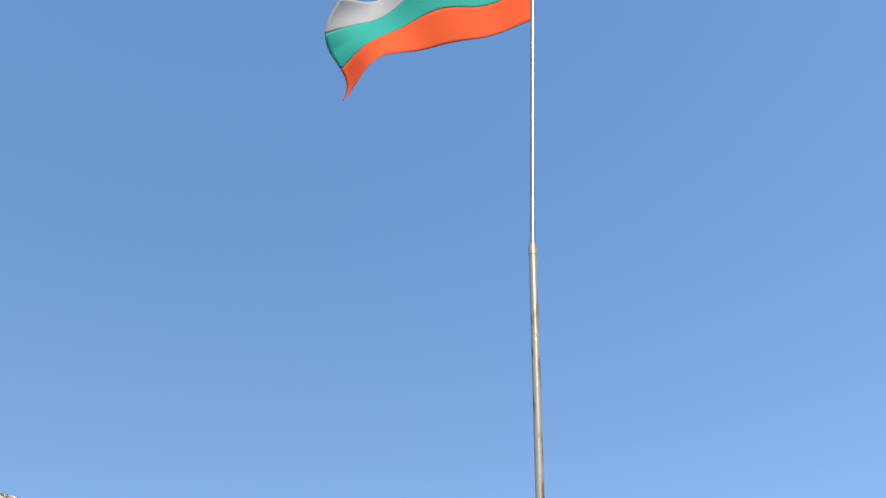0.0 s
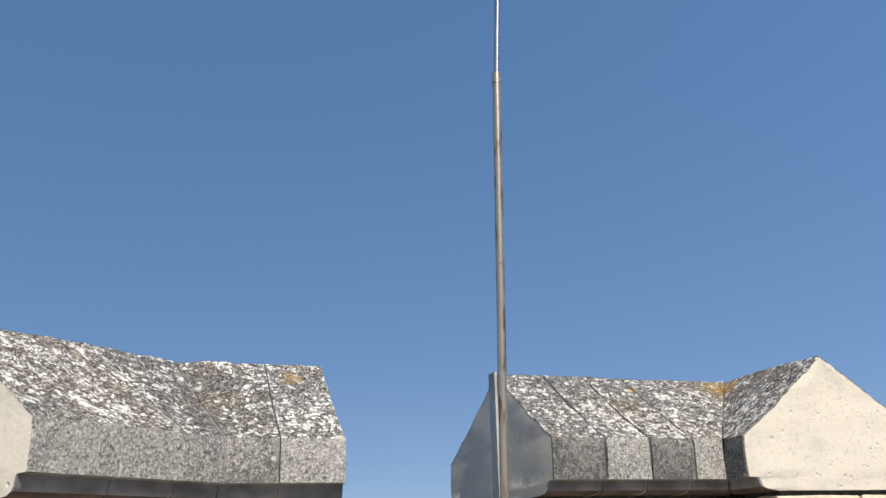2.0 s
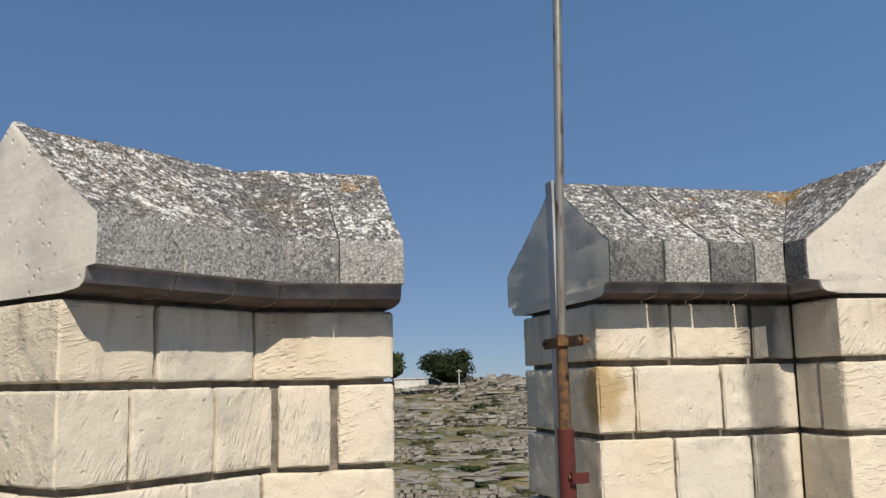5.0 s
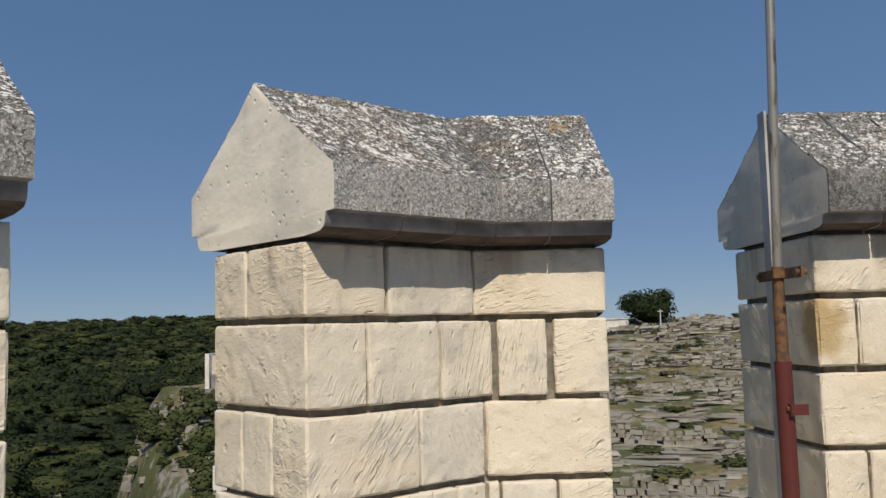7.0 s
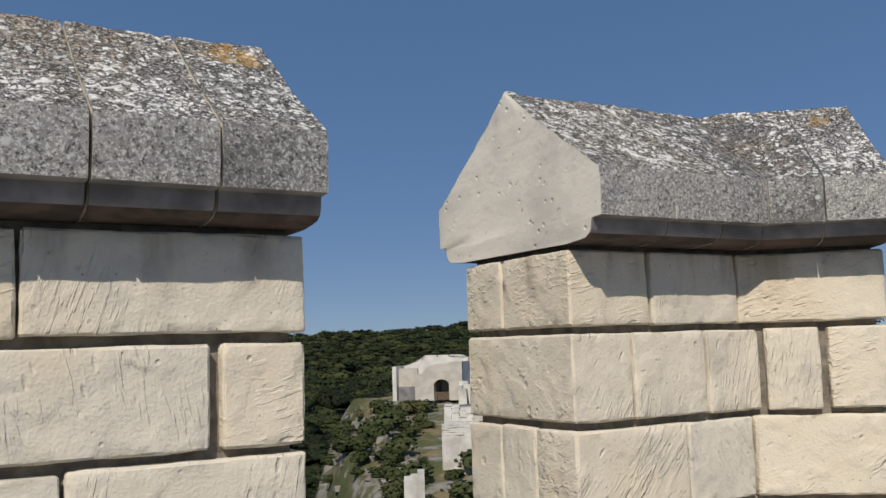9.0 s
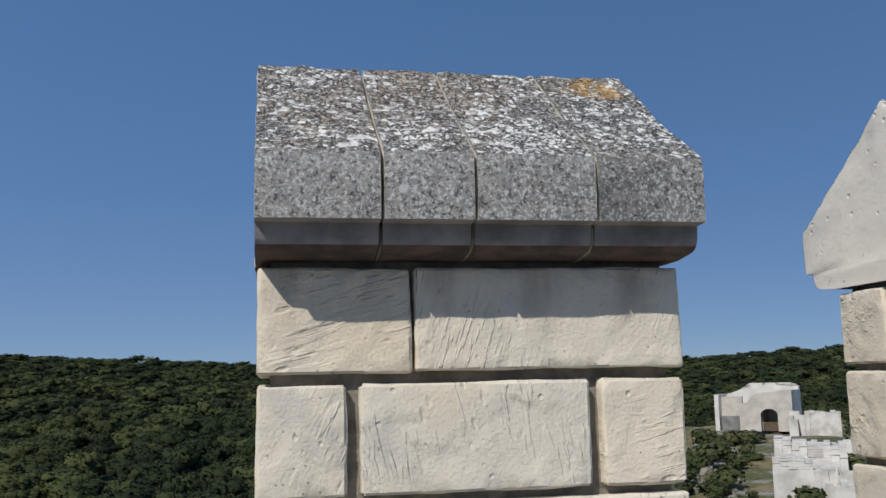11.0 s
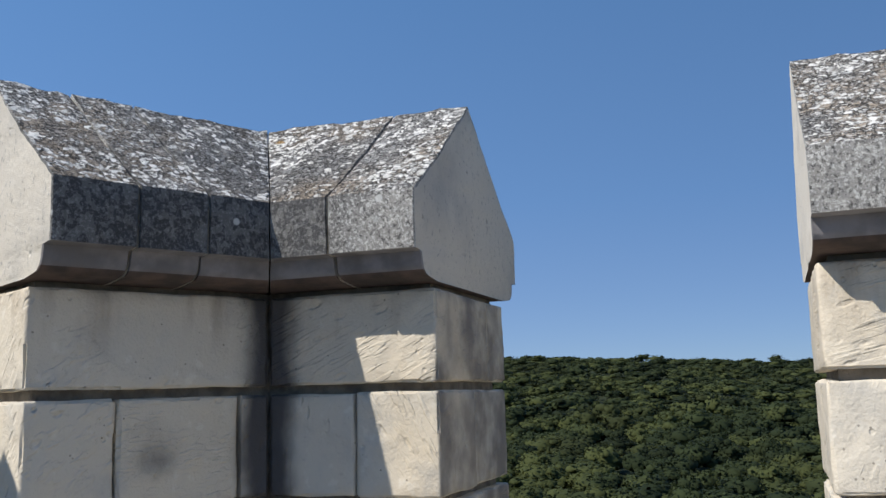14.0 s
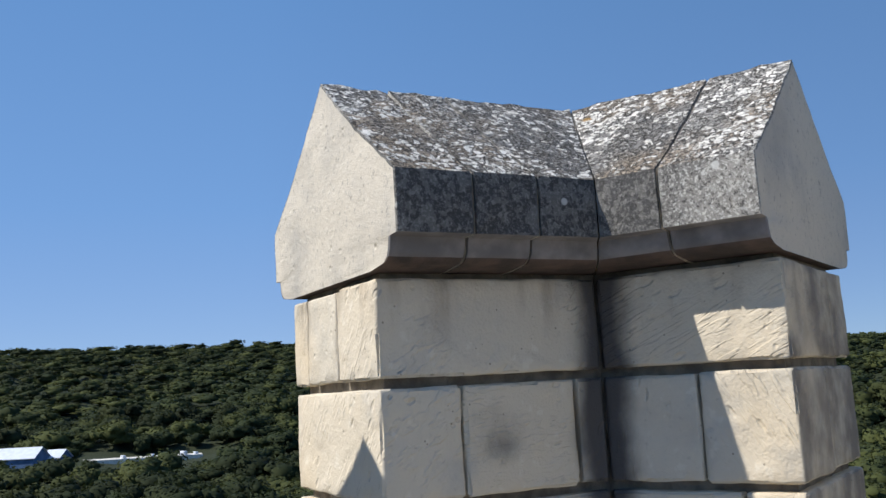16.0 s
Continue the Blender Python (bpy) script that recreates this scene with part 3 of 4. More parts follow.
def on_pole(z):
    for a, b in ((P0, PB), (PB, P1)):
        if z < b.z:
            return a.lerp(b, (z - a.z) / (b.z - a.z))
    return P1.lerp(P2, (z - P1.z) / (P2.z - P1.z))


pole = thing("flagpole", P0, "thin rusty metal flagpole strapped to the end of a merlon", "flagpole")


def bar(name, z0, z1, r0, r1, material, label="", n=14):
    bm = bmesh.new()
    steps = 8
    zs = [z0 + (z1 - z0) * i / steps for i in range(steps + 1)]
    tube(bm, [on_pole(z) for z in zs], [r0 + (r1 - r0) * i / steps for i in range(steps + 1)], n)
    return part(name, bm, material, pole, label, True)


bar("lower_tube", 1.30, 3.345, 0.0165, 0.0160, M_POLE, "grey lower tube with rust stains")
bar("upper_tube", 3.325, 5.45, 0.0118, 0.0110, M_STEEL, "bright slimmer upper tube")
bar("joint_collar", 3.305, 3.35, 0.0180, 0.0172, M_POLE)
bar("socket", 0.0, 1.28, 0.0285, 0.0285, M_RED, "red-brown painted steel socket")
bar("rusted_sleeve", 1.26, 1.60, 0.0225, 0.0190, M_RUST, "orange rusted sleeve")
bm = bmesh.new()
bmesh.ops.create_uvsphere(bm, u_segments=14, v_segments=8, radius=0.026, matrix=Matrix.Translation(P2))
part("finial", bm, M_STEEL, pole, "small ball on top", True)
end = Matrix.Translation((3.535, -0.790, 0)) @ Matrix.Rotation(radians(A_TURN), 4, "Z")
bm = bmesh.new()
box(bm, -0.016, -0.006, -0.030, 0.034, 0.60, 2.215, end)
part("backing_bar", bm, plain("grey_flat_steel", (0.44, 0.43, 0.42), (0.32, 0.31, 0.30), 8, 0.6, 0.1, 0.002), pole, "flat grey steel bar against the stone")
face = Matrix.Translation(on_pole(1.575)) @ Matrix.Rotation(radians(-128.5), 4, "Z")
bm = bmesh.new()
box(bm, -0.20, 0.16, 0.012, 0.020, -0.018, 0.018, face)
box(bm, -0.030, 0.030, -0.026, 0.014, -0.014, 0.014, face)
for x in (-0.18, 0.14):
    tube(bm, [face @ Vector((x, 0.0, 0)), face @ Vector((x, -0.012 + 0.05, 0))], [0.010, 0.010], 8)
part("strap", bm, M_RUST, pole, "rusty flat-iron strap bolted to the stone")
face2 = Matrix.Translation(on_pole(1.12)) @ Matrix.Rotation(radians(-128.5), 4, "Z")
bm = bmesh.new()
box(bm, 0.022, 0.044, -0.003, 0.003, -0.020, 0.020, face2)
box(bm, 0.038, 0.044, -0.003, 0.06, -0.018, 0.018, face2)
part("lug", bm, M_RED, pole, "red-painted steel lug with a bolt")
bm = bmesh.new()
tube(bm, [face2 @ Vector((0.033, -0.010, 0.004)), face2 @ Vector((0.033, 0.006, 0.004))], [0.008, 0.008], 6)
part("bolt", bm, M_RUST, pole)


def cloth(name, colour):
    k = Mat(name, 0.8)
    k.colour(k.mix(k.noise(200, 2), colour, tuple(c * 0.85 for c in colour)))
    k.bump(k.noise(500, 2), 0.001, 0.3)
    tr = k.node("ShaderNodeBsdfTranslucent")
    tr.inputs["Color"].default_value = (*colour, 1)
    mx = k.node("ShaderNodeMixShader")
    mx.inputs[0].default_value = 0.5
    k.t.links.new(k.bsdf.outputs[0], mx.inputs[1])
    k.t.links.new(tr.outputs[0], mx.inputs[2])
    k.t.links.new(mx.outputs[0], k.t.nodes["Material Output"].inputs["Surface"])
    return k.m


flag = thing("flag", on_pole(4.6), "waving tricolour flag in white, green and red cloth", "flag")
FLY = Vector((-0.545, 0.838, 0))
SIDE = Vector((0.838, 0.545, 0))
HOIST, LENGTH = 0.62, 1.0


def cloth_at(s, h):
    """s: 0 at the pole to 1 at the fly end; h: 0 at the lower edge to 1 at the top."""
    z = 4.535 + h * HOIST * (1 - 0.20 * s)
    p = on_pole(z) + FLY * (LENGTH * (0.94 * s))
    wave = 0.075 * math.sin(7.5 * s + 1.8 * h) * s + 0.045 * math.sin(14 * s - 3.0 * h) * s
    curl = max(0.0, s - 0.70) / 0.30
    low = max(0.0, 1 - h * 2.0)
    p += SIDE * (wave - 0.14 * curl * low)
    p -= FLY * (0.05 * curl * low + 0.05 * s ** 5 * math.sin(6.0 * h + 0.6))
    p.z -= 0.33 * s + 0.10 * curl * low + 0.025 * math.sin(7 * s + 1) * s
    return p


for name, h0, h1, colour in (("red_stripe", 0.0, 1 / 3, (0.80, 0.13, 0.04)), ("green_stripe", 1 / 3, 2 / 3, (0.03, 0.42, 0.37)), ("white_stripe", 2 / 3, 1.0, (0.46, 0.47, 0.50))):
    nu, nv = 60, 12
    verts = [tuple(cloth_at(i / nu, h0 + (h1 - h0) * j / nv)) for i in range(nu + 1) for j in range(nv + 1)]
    faces = [(i * (nv + 1) + j, (i + 1) * (nv + 1) + j, (i + 1) * (nv + 1) + j + 1, i * (nv + 1) + j + 1) for i in range(nu) for j in range(nv)]
    ob = part(name, (verts, faces), cloth("cloth_" + name, colour), flag, "", True)
    thick = ob.modifiers.new("thickness", "SOLIDIFY")
    thick.thickness = 0.002

# ---------------------------------------------------------------- the land


def smooth(a, b, x):
    t = np.clip((x - a) / (b - a), 0, 1)
    return t * t * (3 - 2 * t)


SKYLINE = ((-180, 2.0), (-90, 3.3), (-60, 3.7), (-46, 3.6), (-30, 2.95), (-17, 2.35), (-10, 2.05), (-1, 1.65), (8, 1.4), (17, 1.25), (26, 1.4), (34, 1.8), (44, 1.4), (80, 0.5), (130, 1.5), (180, 2.0))


def land(x, y):
    """The ground's height at plan places (arrays)."""
    r = np.hypot(x, y)
    az = np.degrees(np.arctan2(x, y))
    el = np.interp(az, *zip(*SKYLINE))
    far = 1600 * np.tan(np.radians(el)) - 16
    rise = np.clip((r - 220) / 1380, 0, 1) ** 1.1
    valley = -12.5 - 25.5 * smooth(22, 125, r) + (far + 38) * rise - 0.01 * np.clip(r - 1650, 0, 4000)
    gate = -12.3 + 6.5 * smooth(25, 118, r) - 30 * smooth(142, 230, r) + (far + 36) * rise - 0.01 * np.clip(r - 1650, 0, 4000)
    rock = -12.5 + 14.3 * np.clip((r - 32) / 145, 0, 1) - 0.02 * np.clip(r - 190, 0, 3000)
    wg = smooth(22, 26.5, az + 2.0 * np.sin(r * 0.09))
    wr = smooth(37.5, 45.5, az) * (1 - smooth(120, 150, az))
    h = valley * (1 - wg) + gate * wg
    h = np.where(az > 60, rock * wr + valley * (1 - wr), h * (1 - wr) + rock * wr)
    bumps = np.sin(x * 0.071 + 1.3) * np.sin(y * 0.063) * 0.9 + np.sin(x * 0.19 + y * 0.11) * 0.35 + np.sin(y * 0.43 - x * 0.31) * 0.15
    return h + bumps * smooth(15, 60, r) * (1 + smooth(250, 700, r) * 5)


k = Mat("ground", 0.95)
dry = k.mix(k.ramp(k.noise(0.16, 6), 0.4, 0.62), (0.10, 0.105, 0.04), (0.24, 0.185, 0.095))
dry = k.mix(k.ramp(k.noise(1.1, 5), 0.52, 0.66, 0, 0.8), dry, (0.06, 0.085, 0.028))
stony = k.mix(k.noise(2.0, 6), (0.36, 0.335, 0.29), (0.20, 0.185, 0.155))
open_land = k.mix(k.ramp(k.noise(0.33, 7, rough=0.7), 0.50, 0.60), dry, stony)
k.colour(k.mix(k.near((0, 0, 0), 240, 60), (0.028, 0.036, 0.016), open_land))
k.bump(k.noise(0.8, 8, rough=0.7), 0.5, 0.8)
M_GROUND = k.m
NA = 480
radii = np.concatenate([[0.01], np.geomspace(7, 4700, 120)])
ang = np.radians(np.arange(NA) * 360 / NA)
gx, gy = radii[:, None] * np.sin(ang), radii[:, None] * np.cos(ang)
gz = land(gx, gy)
verts = np.stack([gx, gy, gz], -1).reshape(-1, 3)
faces = [(a * NA + i, (a + 1) * NA + i, (a + 1) * NA + (i + 1) % NA, a * NA + (i + 1) % NA)[::-1] for a in range(len(radii) - 1) for i in range(NA)]
tagged(part("ground", (verts.tolist(), faces), M_GROUND, None, "", True), "dry grassy and rocky ground falling to a wooded valley", "ground", kind="structure")


def foliage(name, greens, light):
    """Leaves: greens vary from tree to tree and from stand to stand."""
    k = Mat(name, 0.85)
    at = k.node("ShaderNodeAttribute", attribute_name="tone")
    base = k.mix(k.ramp(at.outputs["Fac"], 0.0, 1.0), *greens)
    stand = k.math("ADD", k.noise(0.022, 3), k.math("MULTIPLY", k.math("SUBTRACT", at.outputs["Fac"], 0.5), 0.22))
    base = k.mix(k.ramp(stand, 0.46, 0.62, 0, 0.9), base, light)
    base = k.mix(k.ramp(k.noise(0.010, 3), 0.50, 0.62, 0, 0.6), base, tuple(c * 0.5 for c in greens[0]))
    base = k.mix(k.ramp(k.island(), 0.0, 1.0, 0.0, 0.15), base, tuple(c * 0.55 for c in greens[0]))
    k.colour(base)
    tr = k.node("ShaderNodeBsdfTranslucent")
    k.put(tr.inputs["Color"], base)
    mx = k.node("ShaderNodeMixShader")
    mx.inputs[0].default_value = 0.3
    k.t.links.new(k.bsdf.outputs[0], mx.inputs[1])
    k.t.links.new(tr.outputs[0], mx.inputs[2])
    k.t.links.new(mx.outputs[0], k.t.nodes["Material Output"].inputs["Surface"])
    return k.m


M_WOOD = foliage("woodland", ((0.026, 0.038, 0.014), (0.046, 0.062, 0.022)), (0.088, 0.102, 0.032))
M_BARK = plain("bark", (0.12, 0.09, 0.06), (0.07, 0.055, 0.04), 4)


def crown(seed, leaves, leaf, core=1):
    """A unit tree crown, about 1 across and 1 high: boughs hidden under many leaf clumps. Returns places, faces and normals."""
    rng = np.random.RandomState(seed)
    V, F, N = [], [], []
    lobes = [((0, 0, 0.50), 0.34)]
    for i in range(9 if core else 3):
        a = rng.uniform(0, 6.28)
        d = rng.uniform(0.14, 0.33)
        lobes.append(((d * math.cos(a), d * math.sin(a), rng.uniform(0.28, 0.76)), rng.uniform(0.13, 0.22)))
    bm = bmesh.new()
    bmesh.ops.create_icosphere(bm, subdivisions=1, radius=1)
    ico = np.array([v.co for v in bm.verts])
    icof = [[v.index for v in f.verts] for f in bm.faces]
    bm.free()
    mid = np.array((0, 0, 0.30))

    def outward(p, d):
        n = d * 0.65 + (p - mid) / np.linalg.norm(p - mid) * 0.45 + rng.normal(size=3) * 0.12
        return n / np.linalg.norm(n)

    for (c, s) in lobes:
        o = len(V)
        for p in ico:
            q = np.array(c) + p * s * rng.uniform(0.70, 0.98)
            V.append(q)
            N.append(outward(q, p))
        F += [[o + i for i in f] for f in icof]
    weight = np.array([s * s for _, s in lobes])
    pick = rng.choice(len(lobes), leaves, p=weight / weight.sum())
    for i in pick:
        c, s = lobes[i]
        d = rng.normal(size=3)
        d /= np.linalg.norm(d)
        if d[2] < -0.45:
            d[2] = -d[2]
        p = np.array(c) + d * s * rng.uniform(0.88, 1.22)
        face = d + rng.normal(size=3) * 0.5
        face /= np.linalg.norm(face)
        a = np.cross(face, rng.normal(size=3))
        a /= np.linalg.norm(a)
        b = np.cross(face, a)
        z = leaf * rng.uniform(0.55, 1.3)
        o = len(V)
        V += [p + a * z, p + b * z * 0.8, p - a * z * 0.9, p - b * z * 0.7]
        n = outward(p, d)
        N += [n, n, n, n]
        F.append([o, o + 1, o + 2, o + 3])
    return np.array(V), F, np.array(N)


def scatter(name, spots, templates, material, label, category):
    """One mesh of many crowns: spots are (x, y, z, width, height, turn, which)."""
    VV, NN, TT, loops, totals = [], [], [], [], []
    base = 0
    rs = np.random.RandomState(len(spots))
    flat = [(v, n, np.concatenate([np.array(f) for f in fs]), np.array([len(f) for f in fs])) for v, fs, n in templates]
    for x, y, z, w, h, a, which in spots:
        v, n, lp, tot = flat[int(which) % len(flat)]
        c, s = math.cos(a), math.sin(a)
        VV.append(np.stack([(v[:, 0] * c - v[:, 1] * s) * w + x, (v[:, 0] * s + v[:, 1] * c) * w + y, v[:, 2] * h + z], -1))
        NN.append(np.stack([n[:, 0] * c - n[:, 1] * s, n[:, 0] * s + n[:, 1] * c, n[:, 2]], -1))
        TT.append(np.full(len(v), rs.rand()))
        loops.append(lp + base)
        totals.append(tot)
        base += len(v)
    VV, NN, TT, loops, totals = (np.concatenate(q) for q in (VV, NN, TT, loops, totals))
    me = bpy.data.meshes.new(name)
    me.vertices.add(len(VV))
    me.vertices.foreach_set("co", VV.astype(np.float32).ravel())
    me.loops.add(len(loops))
    me.loops.foreach_set("vertex_index", loops.astype(np.int32))
    me.polygons.add(len(totals))
    me.polygons.foreach_set("loop_start", np.concatenate([[0], np.cumsum(totals)[:-1]]).astype(np.int32))
    me.polygons.foreach_set("loop_total", totals.astype(np.int32))
    me.update(calc_edges=True)
    me.polygons.foreach_set("use_smooth", np.ones(len(totals), dtype=bool))
    me.normals_split_custom_set_from_vertices(NN.astype(np.float32))
    tone = me.attributes.new("tone", "FLOAT", "POINT")
    tone.data.foreach_set("value", TT.astype(np.float32))
    me.materials.append(material)
    ob = new(name, me)
    return tagged(ob, label, category, kind="stuff")


rng = np.random.RandomState(7)
near, middle, wide = [], [], []
r = 78.0
while r < 1720:
    s = 8.0 + r * 0.0112
    for a in np.arange(-180, 180, math.degrees(s / r)):
        rr, aa = r + rng.uniform(-0.45, 0.45) * s, a + rng.uniform(-0.45, 0.45) * math.degrees(s / r)
        if aa > 44.5 and aa < 135:
            continue
        if aa > 20.0 + 2.5 * rng.rand() and aa < 140 and rr < 210:
            continue
        seen = -82 < aa < 48
        if not seen and rng.rand() < 0.88:
            continue
        if -65 < aa < -47 and 385 < rr < 450:
            continue
        x, y = rr * math.sin(math.radians(aa)), rr * math.cos(math.radians(aa))
        if -30 < aa < 21 and rr < 260 and math.sin(x * 0.045 + 2) * math.sin(y * 0.05 + 1) > 0.90:
            continue
        w = s * rng.uniform(1.05, 1.75)
        h = (7.0 + rng.rand() ** 2 * 5.5) * (1 + r * 0.0003)
        if rr > 600:
            h *= 0.75
        if 17 < aa < 45 and rr < 420:
            h *= 0.5
        (near if rr < 250 and seen else middle if rr < 560 and seen else wide).append((x, y, land(np.array(x), np.array(y)) - 0.8, w, h, rng.uniform(0, 6.28), rng.randint(6)))
    r += s * 0.86
scatter("woodland", near, [crown(i, 620, 0.036) for i in range(6)], M_WOOD, "dense green deciduous woodland filling the valley", "trees")
scatter("middle_woodland", middle, [crown(10 + i, 240, 0.046) for i in range(6)], M_WOOD, "green woodland rising on the far side of the valley", "trees")
scatter("far_woodland", wide, [crown(20 + i, 52, 0.085, 0) for i in range(6)], M_WOOD, "dark green wooded hills reaching the skyline", "trees")

# ---------------------------------------------------------------- far buildings


def polar(az, r, z=None):
    x, y = r * math.sin(radians(az)), r * math.cos(radians(az))
    return Vector((x, y, float(land(np.array(x), np.array(y))) if z is None else z))


M_PALE = plain("pale_masonry", (0.70, 0.67, 0.60), (0.58, 0.55, 0.49), 0.9, relief=0.02, fine=5)
M_FRONT = plain("cream_masonry", (0.56, 0.51, 0.43), (0.45, 0.41, 0.35), 0.9, relief=0.02, fine=5)
M_RUIN = plain("ruin_stone", (0.66, 0.63, 0.56), (0.46, 0.43, 0.38), 0.7, relief=0.08, fine=4)


def turned(place, az):
    """Local x to the right and y away as seen from the tower."""
    return Matrix.Translation(place) @ Matrix.Rotation(radians(-az), 4, "Z")


def wall_with_arch(bm, x0, x1, y0, y1, top, ax, half, spring, m):
    """A wall from x0 to x1 with a round-headed opening; top: outline points (x, z) along the wall head."""
    head = sorted(top)
    arc = [ax - half * math.cos(math.pi * i / 12) for i in range(13)]
    xs = sorted({x0, x1, *arc, *(x for x, _ in head)})

    def foot(x):
        return spring + math.sqrt(max(0.0, half * half - (x - ax) ** 2))

    for xa, xb in zip(xs, xs[1:]):
        opened = ax - half <= (xa + xb) / 2 <= ax + half
        za, zb = (foot(xa), foot(xb)) if opened else (0.0, 0.0)
        ta, tb = (float(np.interp(x, *zip(*head))) for x in (xa, xb))
        vs = [bm.verts.new(m @ Vector((x, y, z))) for y in (y0, y1) for x, z in ((xa, za), (xb, zb), (xb, tb), (xa, ta))]
        for f in ((0, 1, 2, 3), (7, 6, 5, 4), (0, 4, 5, 1), (3, 2, 6, 7)):
            bm.faces.new([vs[i] for i in f])
        if xa == x0:
            bm.faces.new([vs[i] for i in (0, 3, 7, 4)])
        if xb == x1:
            bm.faces.new([vs[i] for i in (1, 5, 6, 2)])


g_az, g_r = 29.7, 125.0
g = polar(g_az, g_r)
g.z = -5.75
gm = turned(g, g_az) @ Matrix.Rotation(radians(-14), 4, "Z") @ Matrix.Diagonal((1.42, 1.0, 1.0, 1.0))
gate = thing("gatehouse", g, "small restored white stone gatehouse with a round arch", "gatehouse")
bm = bmesh.new()
wall_with_arch(bm, -1.7, 3.0, 0.0, 1.0, [(3.0, 5.2), (2.2, 5.2), (1.6, 5.0), (0.2, 4.9), (-0.5, 4.5), (-0.9, 3.7), (-1.7, 3.4)], 0.95, 0.74, 2.1, gm)
bmesh.ops.remove_doubles(bm, verts=bm.verts, dist=0.001)
part("front_wall", bm, M_FRONT, gate, "pale front wall with the arch")
bm = bmesh.new()
outline = [(-3.9, 0), (3.0, 0), (3.0, 5.6), (2.3, 5.6), (2.3, 6.1), (1.25, 6.1), (1.25, 5.8), (1.0, 5.8), (1.0, 6.1), (0.1, 6.1), (0.1, 5.8), (-0.2, 5.8), (-0.2, 6.1), (-1.4, 6.1), (-1.4, 5.6), (-2.4, 5.2), (-3.0, 4.9), (-3.9, 4.6)]
a = [bm.verts.new(gm @ Vector((x, 4.2, z))) for x, z in outline]
b = [bm.verts.new(gm @ Vector((x, 5.1, z))) for x, z in outline]
bm.faces.new(a)
bm.faces.new(b[::-1])
for i in range(len(a)):
    bm.faces.new((a[i], b[i], b[(i + 1) % len(a)], a[(i + 1) % len(a)]))
bmesh.ops.triangulate(bm, faces=bm.faces)
bmesh.ops.recalc_face_normals(bm, faces=bm.faces)
part("rear_wall", bm, M_PALE, gate, "crenellated rear wall")
for name, x0, x1, z1 in (("side_wall", -4.0, -3.6, 4.7), ("side_wall", 2.6, 3.0, 5.2)):
    bm = bmesh.new()
    box(bm, x0, x1, 0.3 if x0 < 0 else 1.0, 4.2, 0, z1, gm)
    part(name, bm, M_PALE, gate)
bm = bmesh.new()
box(bm, -3.6, -1.7, 1.6, 2.1, 0, 4.4, gm)
part("recessed_wall", bm, M_FRONT, gate)
for x0, x1, z0, z1 in ((-0.15, 0.15, 0, 3.1), (1.75, 2.05, 0, 3.1), (-0.15, 2.05, 3.1, 3.4)):
    bm = bmesh.new()
    box(bm, x0, x1, 1.0, 4.2, z0, z1, gm)
    part("passage_roof" if z0 else "passage_wall", bm, M_FRONT, gate)
# solid grey block; its dark colour stands in for the doorway's shade
bm = bmesh.new()
box(bm, -3.4, -1.8, 0.4, 1.4, 0, 1.9, gm)
part("doorway_block", bm, plain("doorway_shade_grey", (0.26, 0.25, 0.23), (0.16, 0.155, 0.145), 0.9, relief=0.03, fine=5), gate, "grey low block beside the arch, darkened for its shaded doorway")
bm = bmesh.new()
box(bm, 0.15, 1.75, 1.3, 1.45, 0, 1.1, gm)
part("barrier", bm, plain("old_timber", (0.16, 0.11, 0.07), (0.09, 0.07, 0.05), 3), gate, "low timber barrier in the arch")

# stepped remains of walls nearer the tower


def ruin(label, az, r, z, pieces, category="ruined wall"):
    """pieces: boxes (x0, x1, y0, y1, height) laid up in thin courses."""
    place = polar(az, r, z)
    m = turned(place, az)
    top = thing("ruined_wall", place, label, category, group="ruined walls")
    rng = random.Random(int(az * 10 + r))
    for x0, x1, y0, y1, h in pieces:
        bm = bmesh.new()
        n = max(1, round((x1 - x0) / 0.55))
        for i in range(n):
            xa, xb = x0 + (x1 - x0) * i / n, x0 + (x1 - x0) * (i + 1) / n
            high = h - rng.random() ** 2 * 0.55
            zz = -4.0
            while zz < high:
                t = rng.uniform(0.16, 0.26) if zz > -0.5 else 3.5
                e = [rng.uniform(-0.05, 0.05) for _ in range(4)]
                box(bm, xa + e[0] * 0.4, xb + e[1] * 0.4, y0 + e[2], y1 + e[3], zz, min(zz + t, high) - 0.012, m)
                zz += t
        part("masonry", bm, M_PALE if h > 4.1 else M_RUIN, top)
    return top


ruin("stepped remains of a pale stone wall on the slope", 32.4, 80, -8.3,
     [(-2.3, -1.0, 0, 3.0, 4.6), (-1.0, 0.2, 0.2, 3.0, 4.3), (0.2, 1.4, 0.4, 3.2, 4.0), (1.4, 3.2, 0.0, 3.4, 4.2), (-0.2, 2.4, -1.6, 0.1, 3.0), (1.6, 3.6, -2.4, -0.6, 2.2), (-1.6, -0.4, -3.0, -0.1, 2.4)])
ruin("pale retaining wall with many thin courses", 31.4, 72, -8.5,
     [(-0.9, 1.9, 0, 1.6, 4.0), (1.9, 3.4, -0.6, 1.6, 3.1), (2.6, 4.6, -1.6, 0.4, 2.3), (0.6, 1.4, -1.4, 0.0, 1.6)])
ruin("pale wall of the old gateway court", 33.0, 118, -6.3, [(-3.2, 2.5, 0, 1.0, 3.4), (-3.2, -2.2, -3, 0, 2.9)])
